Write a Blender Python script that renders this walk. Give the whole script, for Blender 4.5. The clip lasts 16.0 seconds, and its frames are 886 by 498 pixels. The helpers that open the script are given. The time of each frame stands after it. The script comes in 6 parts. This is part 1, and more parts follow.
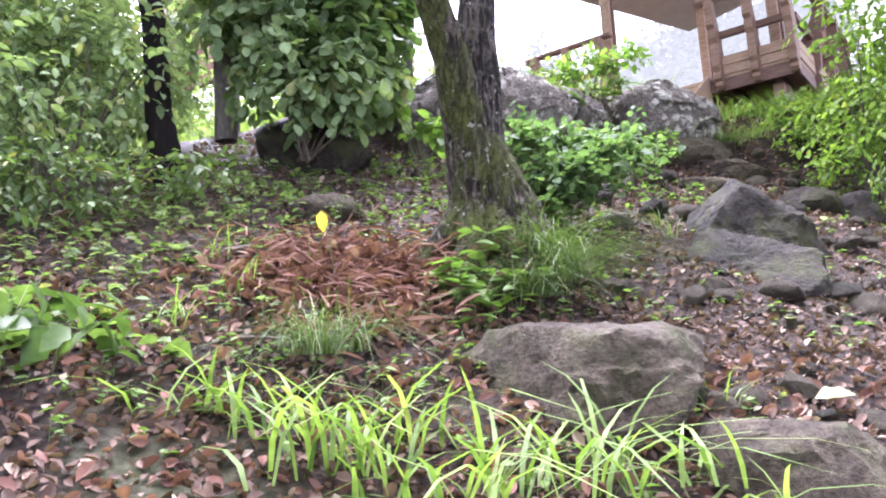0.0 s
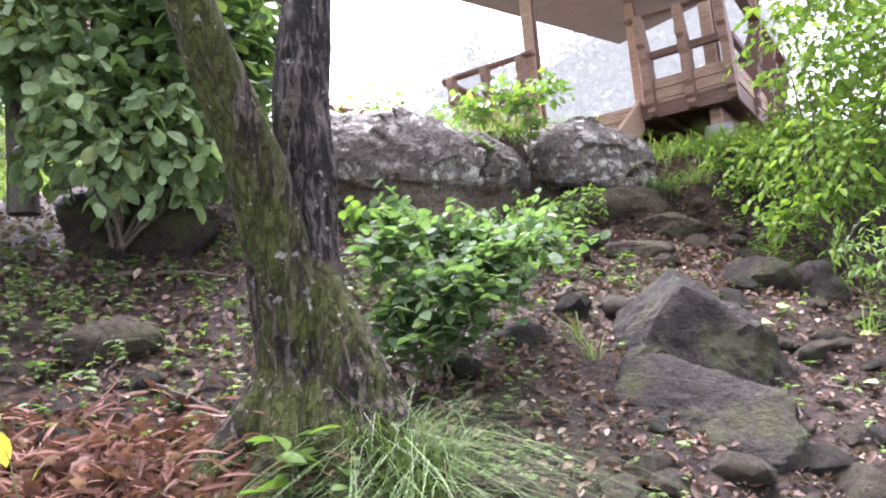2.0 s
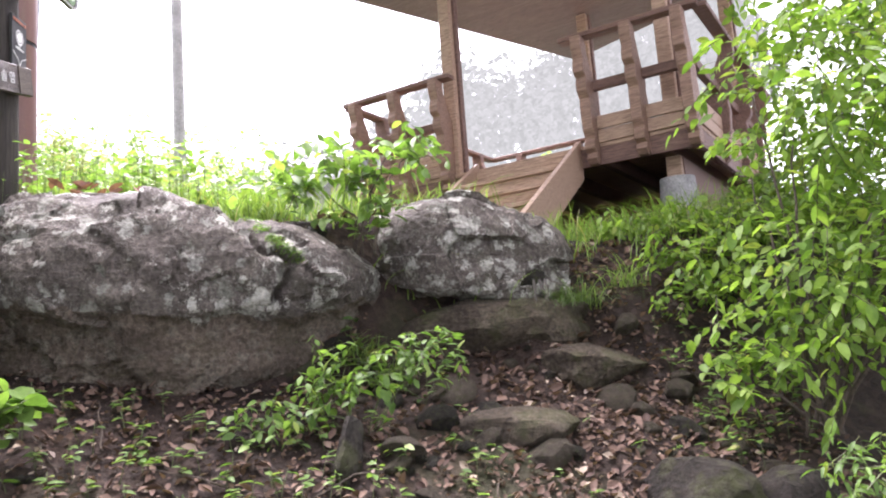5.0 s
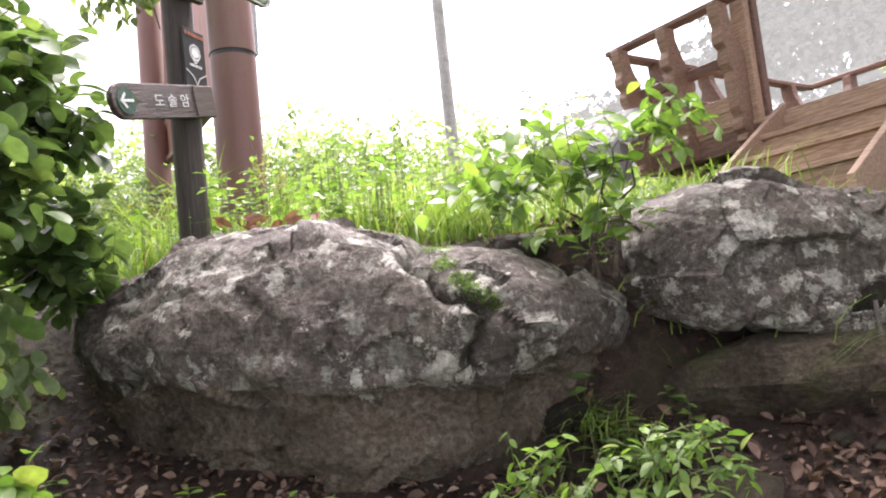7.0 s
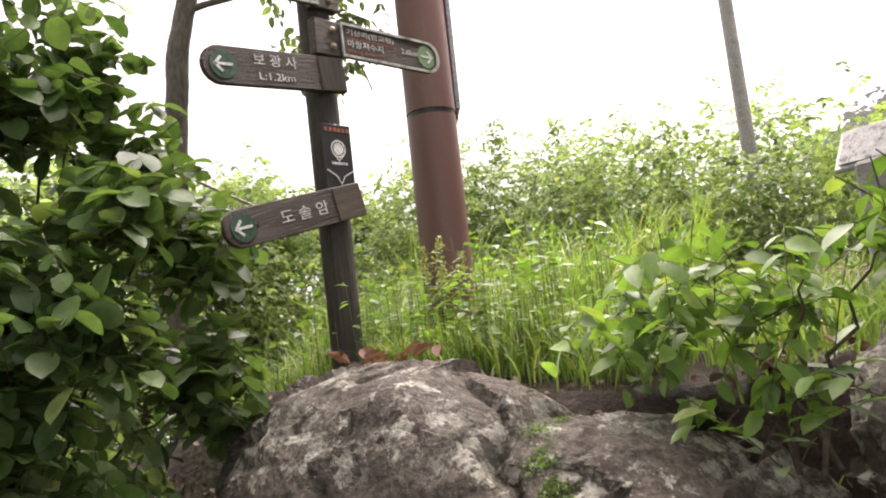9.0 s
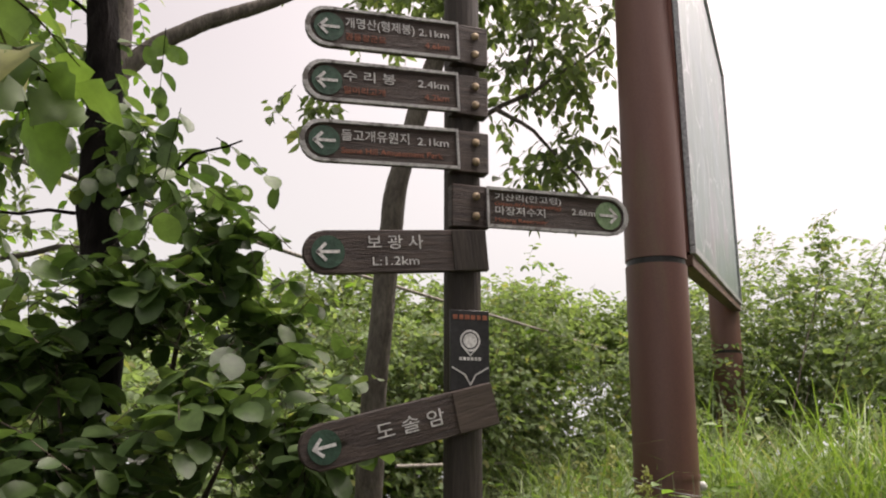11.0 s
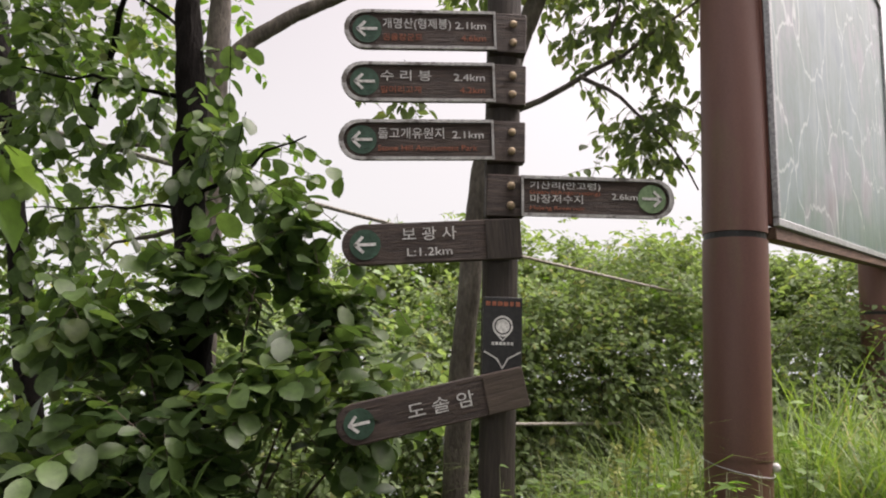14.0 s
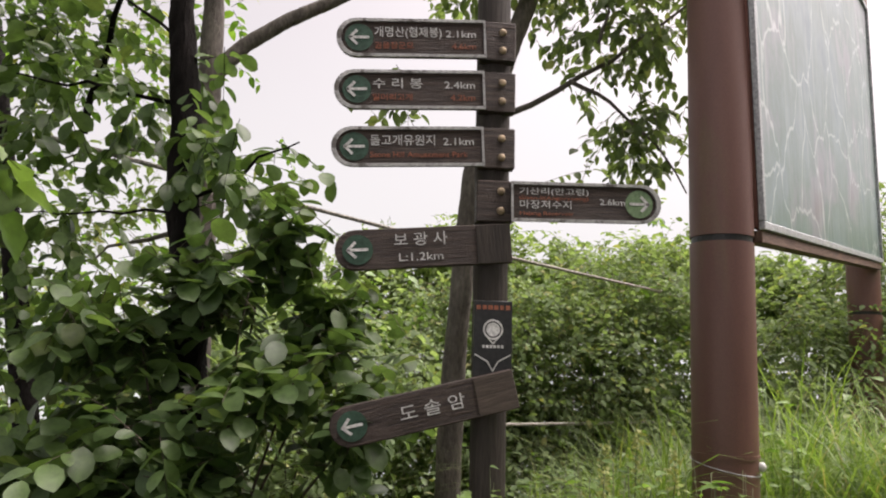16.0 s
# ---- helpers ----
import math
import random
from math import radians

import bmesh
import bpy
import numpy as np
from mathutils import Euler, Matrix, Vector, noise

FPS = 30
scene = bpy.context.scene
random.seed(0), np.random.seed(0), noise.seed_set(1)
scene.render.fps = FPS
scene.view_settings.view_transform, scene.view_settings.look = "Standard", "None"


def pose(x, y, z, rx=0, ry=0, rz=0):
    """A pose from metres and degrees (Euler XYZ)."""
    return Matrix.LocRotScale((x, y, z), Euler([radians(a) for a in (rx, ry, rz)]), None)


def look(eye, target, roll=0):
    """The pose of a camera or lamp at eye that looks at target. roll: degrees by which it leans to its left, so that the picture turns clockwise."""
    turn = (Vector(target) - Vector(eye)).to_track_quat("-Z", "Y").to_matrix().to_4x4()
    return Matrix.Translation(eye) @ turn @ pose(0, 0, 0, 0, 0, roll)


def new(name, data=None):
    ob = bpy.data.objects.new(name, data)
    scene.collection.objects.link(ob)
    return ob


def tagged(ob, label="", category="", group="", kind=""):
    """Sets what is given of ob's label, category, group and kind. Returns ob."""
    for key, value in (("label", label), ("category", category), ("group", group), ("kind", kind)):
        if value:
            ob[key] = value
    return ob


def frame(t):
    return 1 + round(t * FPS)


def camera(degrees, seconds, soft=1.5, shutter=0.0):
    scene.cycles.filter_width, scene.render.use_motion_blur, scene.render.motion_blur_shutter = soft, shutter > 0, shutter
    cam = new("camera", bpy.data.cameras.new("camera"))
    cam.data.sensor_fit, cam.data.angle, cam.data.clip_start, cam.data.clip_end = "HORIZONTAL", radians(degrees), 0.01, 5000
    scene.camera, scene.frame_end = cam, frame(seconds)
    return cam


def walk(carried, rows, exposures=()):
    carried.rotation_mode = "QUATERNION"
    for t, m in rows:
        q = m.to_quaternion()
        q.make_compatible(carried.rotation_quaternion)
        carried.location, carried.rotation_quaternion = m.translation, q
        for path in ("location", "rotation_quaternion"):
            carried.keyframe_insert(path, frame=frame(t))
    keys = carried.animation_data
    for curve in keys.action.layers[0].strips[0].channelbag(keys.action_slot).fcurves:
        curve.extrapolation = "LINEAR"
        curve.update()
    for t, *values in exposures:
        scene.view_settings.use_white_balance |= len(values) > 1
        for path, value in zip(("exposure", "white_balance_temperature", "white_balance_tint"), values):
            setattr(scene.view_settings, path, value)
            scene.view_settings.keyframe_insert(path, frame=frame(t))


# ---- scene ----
cam = camera(61.6, 16.0, soft=2.0)
PATH = [
    (0, (0.153, 0.176, 1.342), (0.087, 2.153, 1.637), -3.1),
    (0.5, (0.249, 0.566, 1.553), (0.284, 2.543, 1.854), -3.56),
    (1, (0.357, 0.805, 1.758), (0.377, 2.785, 2.037), -3.64),
    (1.5, (0.412, 1.109, 1.972), (0.445, 3.087, 2.264), -4.16),
    (2, (0.565, 1.213, 2.034), (0.656, 3.191, 2.315), -4.85),
    (2.5, (0.836, 1.389, 2.203), (0.976, 3.366, 2.475), -5.62),
    (3, (1.011, 1.69, 2.316), (1.17, 3.665, 2.588), -6.25),
    (3.5, (1.142, 1.931, 2.463), (1.326, 3.904, 2.732), -5.39),
    (3.7, (1.224, 2.068, 2.505), (1.415, 4.041, 2.772), -4.8),
    (5.8, (1.738, 3.294, 3.124), (1.707, 5.274, 3.402), -2.86),
    (6, (1.759, 3.383, 3.134), (1.616, 5.36, 3.405), -3.08),
    (6.5, (1.782, 3.682, 3.235), (1.372, 5.627, 3.463), -4.04),
    (7, (1.859, 3.928, 3.343), (1.177, 5.797, 3.548), -5.99),
    (7.5, (2.016, 4.184, 3.489), (1.027, 5.911, 3.687), -6.16),
    (8, (2.018, 4.382, 3.555), (0.844, 5.989, 3.754), -5.92),
    (8.5, (2.048, 4.594, 3.657), (0.765, 6.113, 3.876), -6.01),
    (9, (2.198, 4.784, 3.849), (0.791, 6.184, 4.096), -6.16),
    (9.5, (2.204, 5.107, 3.884), (0.703, 6.4, 4.161), -5.87),
    (10, (2.234, 5.396, 4.135), (0.583, 6.469, 4.482), -4.12),
    (10.2, (2.246, 5.479, 4.228), (0.537, 6.449, 4.603), -2.67),
    (12.3, (2.103, 6.119, 4.472), (0.174, 6.389, 4.928), 2.83),
    (12.5, (2.186, 6.183, 4.492), (0.244, 6.448, 4.892), 3.01),
    (13, (2.316, 6.264, 4.592), (0.35, 6.476, 4.892), 2.62),
    (13.5, (2.401, 6.228, 4.543), (0.429, 6.421, 4.82), 2.13),
    (14, (2.454, 6.174, 4.554), (0.486, 6.356, 4.858), 2.54),
    (14.5, (2.489, 6.171, 4.559), (0.52, 6.343, 4.868), 2.65),
    (15, (2.486, 6.174, 4.552), (0.519, 6.338, 4.875), 2.75),
    (15.5, (2.494, 6.167, 4.558), (0.527, 6.335, 4.878), 2.65),
    (16, (2.506, 6.176, 4.566), (0.539, 6.376, 4.87), 2.33),
]
walk(cam, [(t, look(eye, target, roll)) for t, eye, target, roll in PATH],
     exposures=[(0.0, 3.25, 5650, 31), (2.0, 3.20, 5800, 30), (3.5, 3.00, 5800, 29), (6.0, 2.95, 6350, 27), (7.0, 2.75, 6400, 26), (8.5, 2.25, 6750, 24), (9.5, 1.60, 7100, 22), (10.2, 1.26, 7150, 22), (12.3, 1.00, 6750, 22), (13.0, 1.17, 6850, 22), (16.0, 1.17, 6850, 22)])

# ---- light: bright overcast day inside a cloud ----
world = bpy.data.worlds.new("overcast")
scene.world = world
world.use_nodes = True
wn, wl = world.node_tree.nodes, world.node_tree.links
wn.clear()
sky = wn.new("ShaderNodeTexSky")
sky.sky_type = "NISHITA"
sky.sun_disc = False
sky.sun_elevation = radians(58)
sky.sun_rotation = radians(-20)
sky.air_density, sky.dust_density, sky.ozone_density = 1.0, 6.0, 1.0
grey = wn.new("ShaderNodeHueSaturation")
grey.inputs["Saturation"].default_value = 0.12
bg = wn.new("ShaderNodeBackground")
bg.inputs["Strength"].default_value = 0.1
wo = wn.new("ShaderNodeOutputWorld")
wl.new(sky.outputs[0], grey.inputs["Color"])
wl.new(grey.outputs[0], bg.inputs["Color"])
wl.new(bg.outputs[0], wo.inputs["Surface"])
sun_data = bpy.data.lights.new("sun", "SUN")
sun_data.energy, sun_data.angle, sun_data.color = 4.0, radians(70), (1.0, 0.97, 0.92)
sun = new("sun", sun_data)
sun.matrix_world = look((0, 0, 30), (4, -12, 0))

# ---- materials ----


def nodes_of(name):
    m = bpy.data.materials.new(name)
    m.use_nodes = True
    t = m.node_tree
    t.nodes.clear()
    out = t.nodes.new("ShaderNodeOutputMaterial")
    b = t.nodes.new("ShaderNodeBsdfPrincipled")
    t.links.new(b.outputs[0], out.inputs[0])
    return m, t.nodes, t.links, b, out


def ramp(ns, stops):
    r = ns.new("ShaderNodeValToRGB")
    e = r.color_ramp.elements
    while len(e) < len(stops):
        e.new(0.5)
    for q, (p, c) in zip(e, stops):
        q.position, q.color = p, (*c, 1)
    return r


def noise_tex(ns, ls, scale, detail=6, rough=0.6, coord="Object", stretch=None):
    c = ns.new("ShaderNodeTexCoord")
    n = ns.new("ShaderNodeTexNoise")
    n.inputs["Scale"].default_value, n.inputs["Detail"].default_value, n.inputs["Roughness"].default_value = scale, detail, rough
    if stretch:
        mp = ns.new("ShaderNodeMapping")
        mp.inputs["Scale"].default_value = stretch
        ls.new(c.outputs[coord], mp.inputs[0])
        ls.new(mp.outputs[0], n.inputs["Vector"])
    else:
        ls.new(c.outputs[coord], n.inputs["Vector"])
    return n


def mixed(ns, ls, a, b, fac, blend="MIX"):
    m = ns.new("ShaderNodeMix")
    m.data_type, m.blend_type = "RGBA", blend
    for sock, v in ((m.inputs[6], a), (m.inputs[7], b), (m.inputs[0], fac)):
        if isinstance(v, (int, float)):
            sock.default_value = v
        elif isinstance(v, tuple):
            sock.default_value = (*v, 1)
        else:
            ls.new(v, sock)
    return m.outputs[2]


def bumped(ns, ls, bsdf, height, strength, distance=0.02):
    b = ns.new("ShaderNodeBump")
    b.inputs["Strength"].default_value, b.inputs["Distance"].default_value = strength, distance
    ls.new(height, b.inputs["Height"])
    ls.new(b.outputs[0], bsdf.inputs["Normal"])


def surface(name, stops, scale=8.0, rough=0.8, bump=0.5, stretch=None, fine=60.0, metallic=0.0, dist=0.02, spec=0.4):
    """Two scales of noise for colour, grain and relief."""
    m, ns, ls, b, _ = nodes_of(name)
    n = noise_tex(ns, ls, scale, 8, 0.65, stretch=stretch)
    r = ramp(ns, stops)
    ls.new(n.outputs[0], r.inputs[0])
    f = noise_tex(ns, ls, fine, 4, 0.6, stretch=stretch)
    fr = ramp(ns, [(0.3, (0.6, 0.6, 0.6)), (0.7, (1.25, 1.25, 1.25))])
    ls.new(f.outputs[0], fr.inputs[0])
    ls.new(mixed(ns, ls, r.outputs[0], fr.outputs[0], 1.0, "MULTIPLY"), b.inputs["Base Color"])
    b.inputs["Roughness"].default_value, b.inputs["Metallic"].default_value = rough, metallic
    b.inputs["Specular IOR Level"].default_value = spec
    add = ns.new("ShaderNodeMath")
    ls.new(n.outputs[0], add.inputs[0])
    ls.new(f.outputs[0], add.inputs[1])
    bumped(ns, ls, b, add.outputs[0], bump, dist)
    return m


def leafy(name, dark, light, odd=None, rough=0.45, glow_through=0.35, spec=0.35):
    """A leaf: colour by island, veins by noise, light shining through, wet gloss."""
    m, ns, ls, b, out = nodes_of(name)
    g = ns.new("ShaderNodeNewGeometry")
    stops = [(0.0, dark), (0.75, light)]
    if odd:
        stops += [(0.93, light), (0.97, odd)]
    r = ramp(ns, stops)
    ls.new(g.outputs["Random Per Island"], r.inputs[0])
    n = noise_tex(ns, ls, 30, 3, 0.6)
    nr = ramp(ns, [(0.3, (0.75, 0.75, 0.75)), (0.7, (1.2, 1.2, 1.2))])
    ls.new(n.outputs[0], nr.inputs[0])
    col = mixed(ns, ls, r.outputs[0], nr.outputs[0], 1.0, "MULTIPLY")
    ls.new(col, b.inputs["Base Color"])
    b.inputs["Roughness"].default_value = rough
    b.inputs["Specular IOR Level"].default_value = spec
    tr = ns.new("ShaderNodeBsdfTranslucent")
    warm = mixed(ns, ls, col, (1.35, 1.45, 0.7), 1.0, "MULTIPLY")
    ls.new(warm, tr.inputs[0])
    mx = ns.new("ShaderNodeMixShader")
    mx.inputs[0].default_value = glow_through
    ls.new(b.outputs[0], mx.inputs[1])
    ls.new(tr.outputs[0], mx.inputs[2])
    ls.new(mx.outputs[0], out.inputs[0])
    return m


def rock_material(name, base, pale, lichen, amount=0.5, moss=0.0):
    m, ns, ls, b, _ = nodes_of(name)
    n = noise_tex(ns, ls, 3.0, 10, 0.7)
    r = ramp(ns, [(0.3, base), (0.5, tuple((p + q) / 2 for p, q in zip(base, pale))), (0.72, pale)])
    ls.new(n.outputs[0], r.inputs[0])
    f = noise_tex(ns, ls, 45, 6, 0.7)
    fr = ramp(ns, [(0.32, (0.38, 0.38, 0.37)), (0.5, (0.9, 0.9, 0.9)), (0.68, (1.5, 1.5, 1.5))])
    ls.new(f.outputs[0], fr.inputs[0])
    col = mixed(ns, ls, r.outputs[0], fr.outputs[0], 1.0, "MULTIPLY")
    # lichen rosettes
    v = ns.new("ShaderNodeTexVoronoi")
    v.inputs["Scale"].default_value = 13.0
    wob = noise_tex(ns, ls, 30, 6, 0.7)
    c = ns.new("ShaderNodeTexCoord")
    ad = ns.new("ShaderNodeVectorMath")
    ad.operation = "MULTIPLY_ADD"
    ls.new(wob.outputs["Color"], ad.inputs[0])
    ad.inputs[1].default_value = (0.11, 0.11, 0.11)
    ls.new(c.outputs["Object"], ad.inputs[2])
    ls.new(ad.outputs[0], v.inputs["Vector"])
    big = noise_tex(ns, ls, 4.0, 9, 0.72)
    steep = ns.new("ShaderNodeMath")
    steep.operation = "MULTIPLY_ADD"
    steep.inputs[1].default_value, steep.inputs[2].default_value = 2.4, -0.8
    ls.new(big.outputs[0], steep.inputs[0])
    sub = ns.new("ShaderNodeMath")
    sub.operation = "SUBTRACT"
    ls.new(steep.outputs[0], sub.inputs[0])
    ls.new(v.outputs["Distance"], sub.inputs[1])
    lr = ramp(ns, [(0.03, (0, 0, 0)), (0.08, (1, 1, 1))])
    ls.new(sub.outputs[0], lr.inputs[0])
    v2 = ns.new("ShaderNodeTexVoronoi")
    v2.inputs["Scale"].default_value = 47.0
    ls.new(ad.outputs[0], v2.inputs["Vector"])
    sub2 = ns.new("ShaderNodeMath")
    sub2.operation = "SUBTRACT"
    ls.new(steep.outputs[0], sub2.inputs[0])
    ls.new(v2.outputs["Distance"], sub2.inputs[1])
    lr2 = ramp(ns, [(0.1, (0, 0, 0)), (0.17, (0.55, 0.55, 0.55))])
    ls.new(sub2.outputs[0], lr2.inputs[0])
    both = ns.new("ShaderNodeMath")
    both.operation = "MAXIMUM"
    ls.new(lr.outputs[0], both.inputs[0])
    ls.new(lr2.outputs[0], both.inputs[1])
    k = ns.new("ShaderNodeMath")
    k.operation = "MULTIPLY"
    k.inputs[1].default_value = amount
    ls.new(both.outputs[0], k.inputs[0])
    tone = ramp(ns, [(0.1, (0.45, 0.46, 0.42)), (0.5, (0.8, 0.8, 0.78)), (0.9, (1.2, 1.2, 1.15))])
    ls.new(v.outputs["Color"], tone.inputs[0])
    patch = mixed(ns, ls, mixed(ns, ls, lichen, fr.outputs[0], 0.8, "MULTIPLY"), tone.outputs[0], 1.0, "MULTIPLY")
    col = mixed(ns, ls, col, patch, k.outputs[0])
    if moss:
        mn = noise_tex(ns, ls, 5.0, 6, 0.7)
        mr = ramp(ns, [(0.5, (0, 0, 0)), (0.62, (moss, moss, moss))])
        ls.new(mn.outputs[0], mr.inputs[0])
        col = mixed(ns, ls, col, (0.05, 0.056, 0.018), mr.outputs[0])
    ls.new(col, b.inputs["Base Color"])
    b.inputs["Roughness"].default_value = 0.75
    b.inputs["Specular IOR Level"].default_value = 0.2
    add = ns.new("ShaderNodeMath")
    ls.new(n.outputs[0], add.inputs[0])
    ls.new(f.outputs[0], add.inputs[1])
    st = noise_tex(ns, ls, 6, 8, 0.75, stretch=(0.5, 0.5, 2.2))
    rid = ns.new("ShaderNodeMath")
    rid.operation = "MULTIPLY_ADD"
    rid.inputs[1].default_value = 1.0
    ls.new(st.outputs[0], rid.inputs[0])
    ls.new(add.outputs[0], rid.inputs[2])
    bumped(ns, ls, b, rid.outputs[0], 1.0, 0.032)
    return m


def bark_material(name, furrow, plate, moss, lichen, cover=0.45):
    """Furrowed bark: long plates parted by dark cracks, with moss and specks of lichen."""
    m, ns, ls, b, _ = nodes_of(name)
    v = noise_tex(ns, ls, 42, 5, 0.62, stretch=(1, 1, 0.22))
    v.inputs["Distortion"].default_value = 0.6
    cr = ramp(ns, [(0.45, (0, 0, 0)), (0.54, (1, 1, 1))])
    ls.new(v.outputs[0], cr.inputs[0])
    f = noise_tex(ns, ls, 55, 6, 0.7)
    fr = ramp(ns, [(0.3, (0.5, 0.5, 0.5)), (0.7, (1.4, 1.4, 1.4))])
    ls.new(f.outputs[0], fr.inputs[0])
    col = mixed(ns, ls, furrow, mixed(ns, ls, plate, fr.outputs[0], 1.0, "MULTIPLY"), cr.outputs[0])
    mn = noise_tex(ns, ls, 6, 6, 0.7, stretch=(1, 1, 0.4))
    mr = ramp(ns, [(cover, (0, 0, 0)), (cover + 0.13, (0.93, 0.93, 0.93))])
    ls.new(mn.outputs[0], mr.inputs[0])
    col = mixed(ns, ls, col, mixed(ns, ls, moss, fr.outputs[0], 1.0, "MULTIPLY"), mr.outputs[0])
    ln = noise_tex(ns, ls, 24, 5, 0.65)
    lr = ramp(ns, [(0.62, (0, 0, 0)), (0.68, (0.9, 0.9, 0.9))])
    ls.new(ln.outputs[0], lr.inputs[0])
    col = mixed(ns, ls, col, lichen, lr.outputs[0])
    ls.new(col, b.inputs["Base Color"])
    b.inputs["Roughness"].default_value = 0.9
    b.inputs["Specular IOR Level"].default_value = 0.15
    h = ns.new("ShaderNodeMath")
    h.operation = "MULTIPLY_ADD"
    h.inputs[1].default_value = 0.5
    ls.new(f.outputs[0], h.inputs[0])
    ls.new(cr.outputs[0], h.inputs[2])
    bumped(ns, ls, b, h.outputs[0], 1.0, 0.03)
    return m


def wood(name, dark, light, scale=3.0, stretch=(1, 14, 14), rough=0.7, bump=0.4):
    return surface(name, [(0.3, dark), (0.55, tuple((p + q) / 2 for p, q in zip(dark, light))), (0.75, light)], scale, rough, bump, stretch, 12.0, dist=0.006)


def ground_material():
    m, ns, ls, b, _ = nodes_of("forest_soil")
    n = noise_tex(ns, ls, 1.6, 8, 0.7)
    r = ramp(ns, [(0.3, (0.02, 0.0145, 0.011)), (0.5, (0.038, 0.027, 0.021)), (0.7, (0.066, 0.048, 0.038))])
    ls.new(n.outputs[0], r.inputs[0])
    v = ns.new("ShaderNodeTexVoronoi")
    v.inputs["Scale"].default_value = 26.0
    c = ns.new("ShaderNodeTexCoord")
    ls.new(c.outputs["Object"], v.inputs["Vector"])
    vr = ramp(ns, [(0.1, (0.55, 0.5, 0.48)), (0.5, (1.0, 0.95, 0.9)), (0.9, (1.5, 1.35, 1.25))])
    ls.new(v.outputs["Color"], vr.inputs[0])
    col = mixed(ns, ls, r.outputs[0], vr.outputs[0], 0.9, "MULTIPLY")
    f = noise_tex(ns, ls, 90, 6, 0.7)
    fr = ramp(ns, [(0.3, (0.5, 0.5, 0.5)), (0.7, (1.35, 1.35, 1.35))])
    ls.new(f.outputs[0], fr.inputs[0])
    col = mixed(ns, ls, col, fr.outputs[0], 1.0, "MULTIPLY")
    g = noise_tex(ns, ls, 0.9, 5, 0.6)
    gr = ramp(ns, [(0.55, (0, 0, 0)), (0.68, (0.5, 0.5, 0.5))])
    ls.new(g.outputs[0], gr.inputs[0])
    col = mixed(ns, ls, col, (0.07, 0.09, 0.035), gr.outputs[0])
    ls.new(col, b.inputs["Base Color"])
    b.inputs["Roughness"].default_value = 0.7
    b.inputs["Specular IOR Level"].default_value = 0.22
    add = ns.new("ShaderNodeMath")
    ls.new(v.outputs["Distance"], add.inputs[0])
    ls.new(f.outputs[0], add.inputs[1])
    bumped(ns, ls, b, add.outputs[0], 0.9, 0.03)
    return m


SOIL = ground_material()
ROCK = rock_material("lichen_rock", (0.056, 0.047, 0.039), (0.19, 0.162, 0.137), (0.48, 0.47, 0.42), 0.8, 0.2)
ROCK_FOOT = rock_material("brown_foot_rock", (0.062, 0.047, 0.035), (0.18, 0.142, 0.108), (0.3, 0.28, 0.23), 0.3, 0.2)
ROCK_DARK = rock_material("damp_rock", (0.011, 0.009, 0.0065), (0.036, 0.029, 0.022), (0.09, 0.085, 0.06), 0.25, 0.7)
ROCK_BROWN = rock_material("earthy_rock", (0.034, 0.026, 0.018), (0.105, 0.083, 0.058), (0.2, 0.18, 0.13), 0.25, 0.6)
BARK = bark_material("mossy_bark", (0.014, 0.011, 0.008), (0.085, 0.07, 0.056), (0.055, 0.064, 0.016), (0.3, 0.29, 0.25), 0.42)
BARK_FURROW = bark_material("furrowed_bark", (0.012, 0.01, 0.008), (0.07, 0.06, 0.05), (0.06, 0.065, 0.02), (0.24, 0.23, 0.2), 0.6)
BARK_DARK = surface("near_black_bark", [(0.3, (0.004, 0.0035, 0.003)), (0.6, (0.011, 0.009, 0.008)), (0.8, (0.03, 0.027, 0.023))], 9, 0.9, 0.9, (1, 1, 0.3), 50, spec=0.12)
BARK_PALE = surface("grey_bark", [(0.3, (0.07, 0.06, 0.052)), (0.6, (0.16, 0.14, 0.12)), (0.8, (0.26, 0.24, 0.21))], 9, 0.85, 0.6, (1, 1, 0.4), 50)
TWIG = surface("twig", [(0.3, (0.035, 0.027, 0.02)), (0.7, (0.1, 0.075, 0.052))], 12, 0.8, 0.4)
STEM = surface("green_stem", [(0.3, (0.05, 0.07, 0.02)), (0.7, (0.11, 0.12, 0.05))], 12, 0.6, 0.2)
LEAF = leafy("broad_leaf", (0.045, 0.085, 0.022), (0.11, 0.175, 0.048), (0.2, 0.2, 0.06))
LEAF_BRIGHT = leafy("young_leaf", (0.065, 0.125, 0.025), (0.145, 0.24, 0.055), (0.2, 0.26, 0.06), glow_through=0.45)
LEAF_DARK = leafy("shade_leaf", (0.046, 0.085, 0.03), (0.11, 0.175, 0.062), (0.13, 0.18, 0.06), rough=0.38, glow_through=0.4, spec=0.4)
LEAF_CROWN = leafy("dull_crown_leaf", (0.07, 0.105, 0.045), (0.16, 0.215, 0.095), (0.2, 0.22, 0.1), rough=0.55, glow_through=0.42, spec=0.3)
LEAF_PATH = leafy("sunlit_leaf", (0.085, 0.16, 0.026), (0.185, 0.285, 0.055), (0.24, 0.3, 0.07), rough=0.5, glow_through=0.52, spec=0.25)
LEAF_COOL = leafy("cool_green_leaf", (0.045, 0.085, 0.034), (0.1, 0.165, 0.068), (0.16, 0.22, 0.08), rough=0.65, glow_through=0.45, spec=0.2)
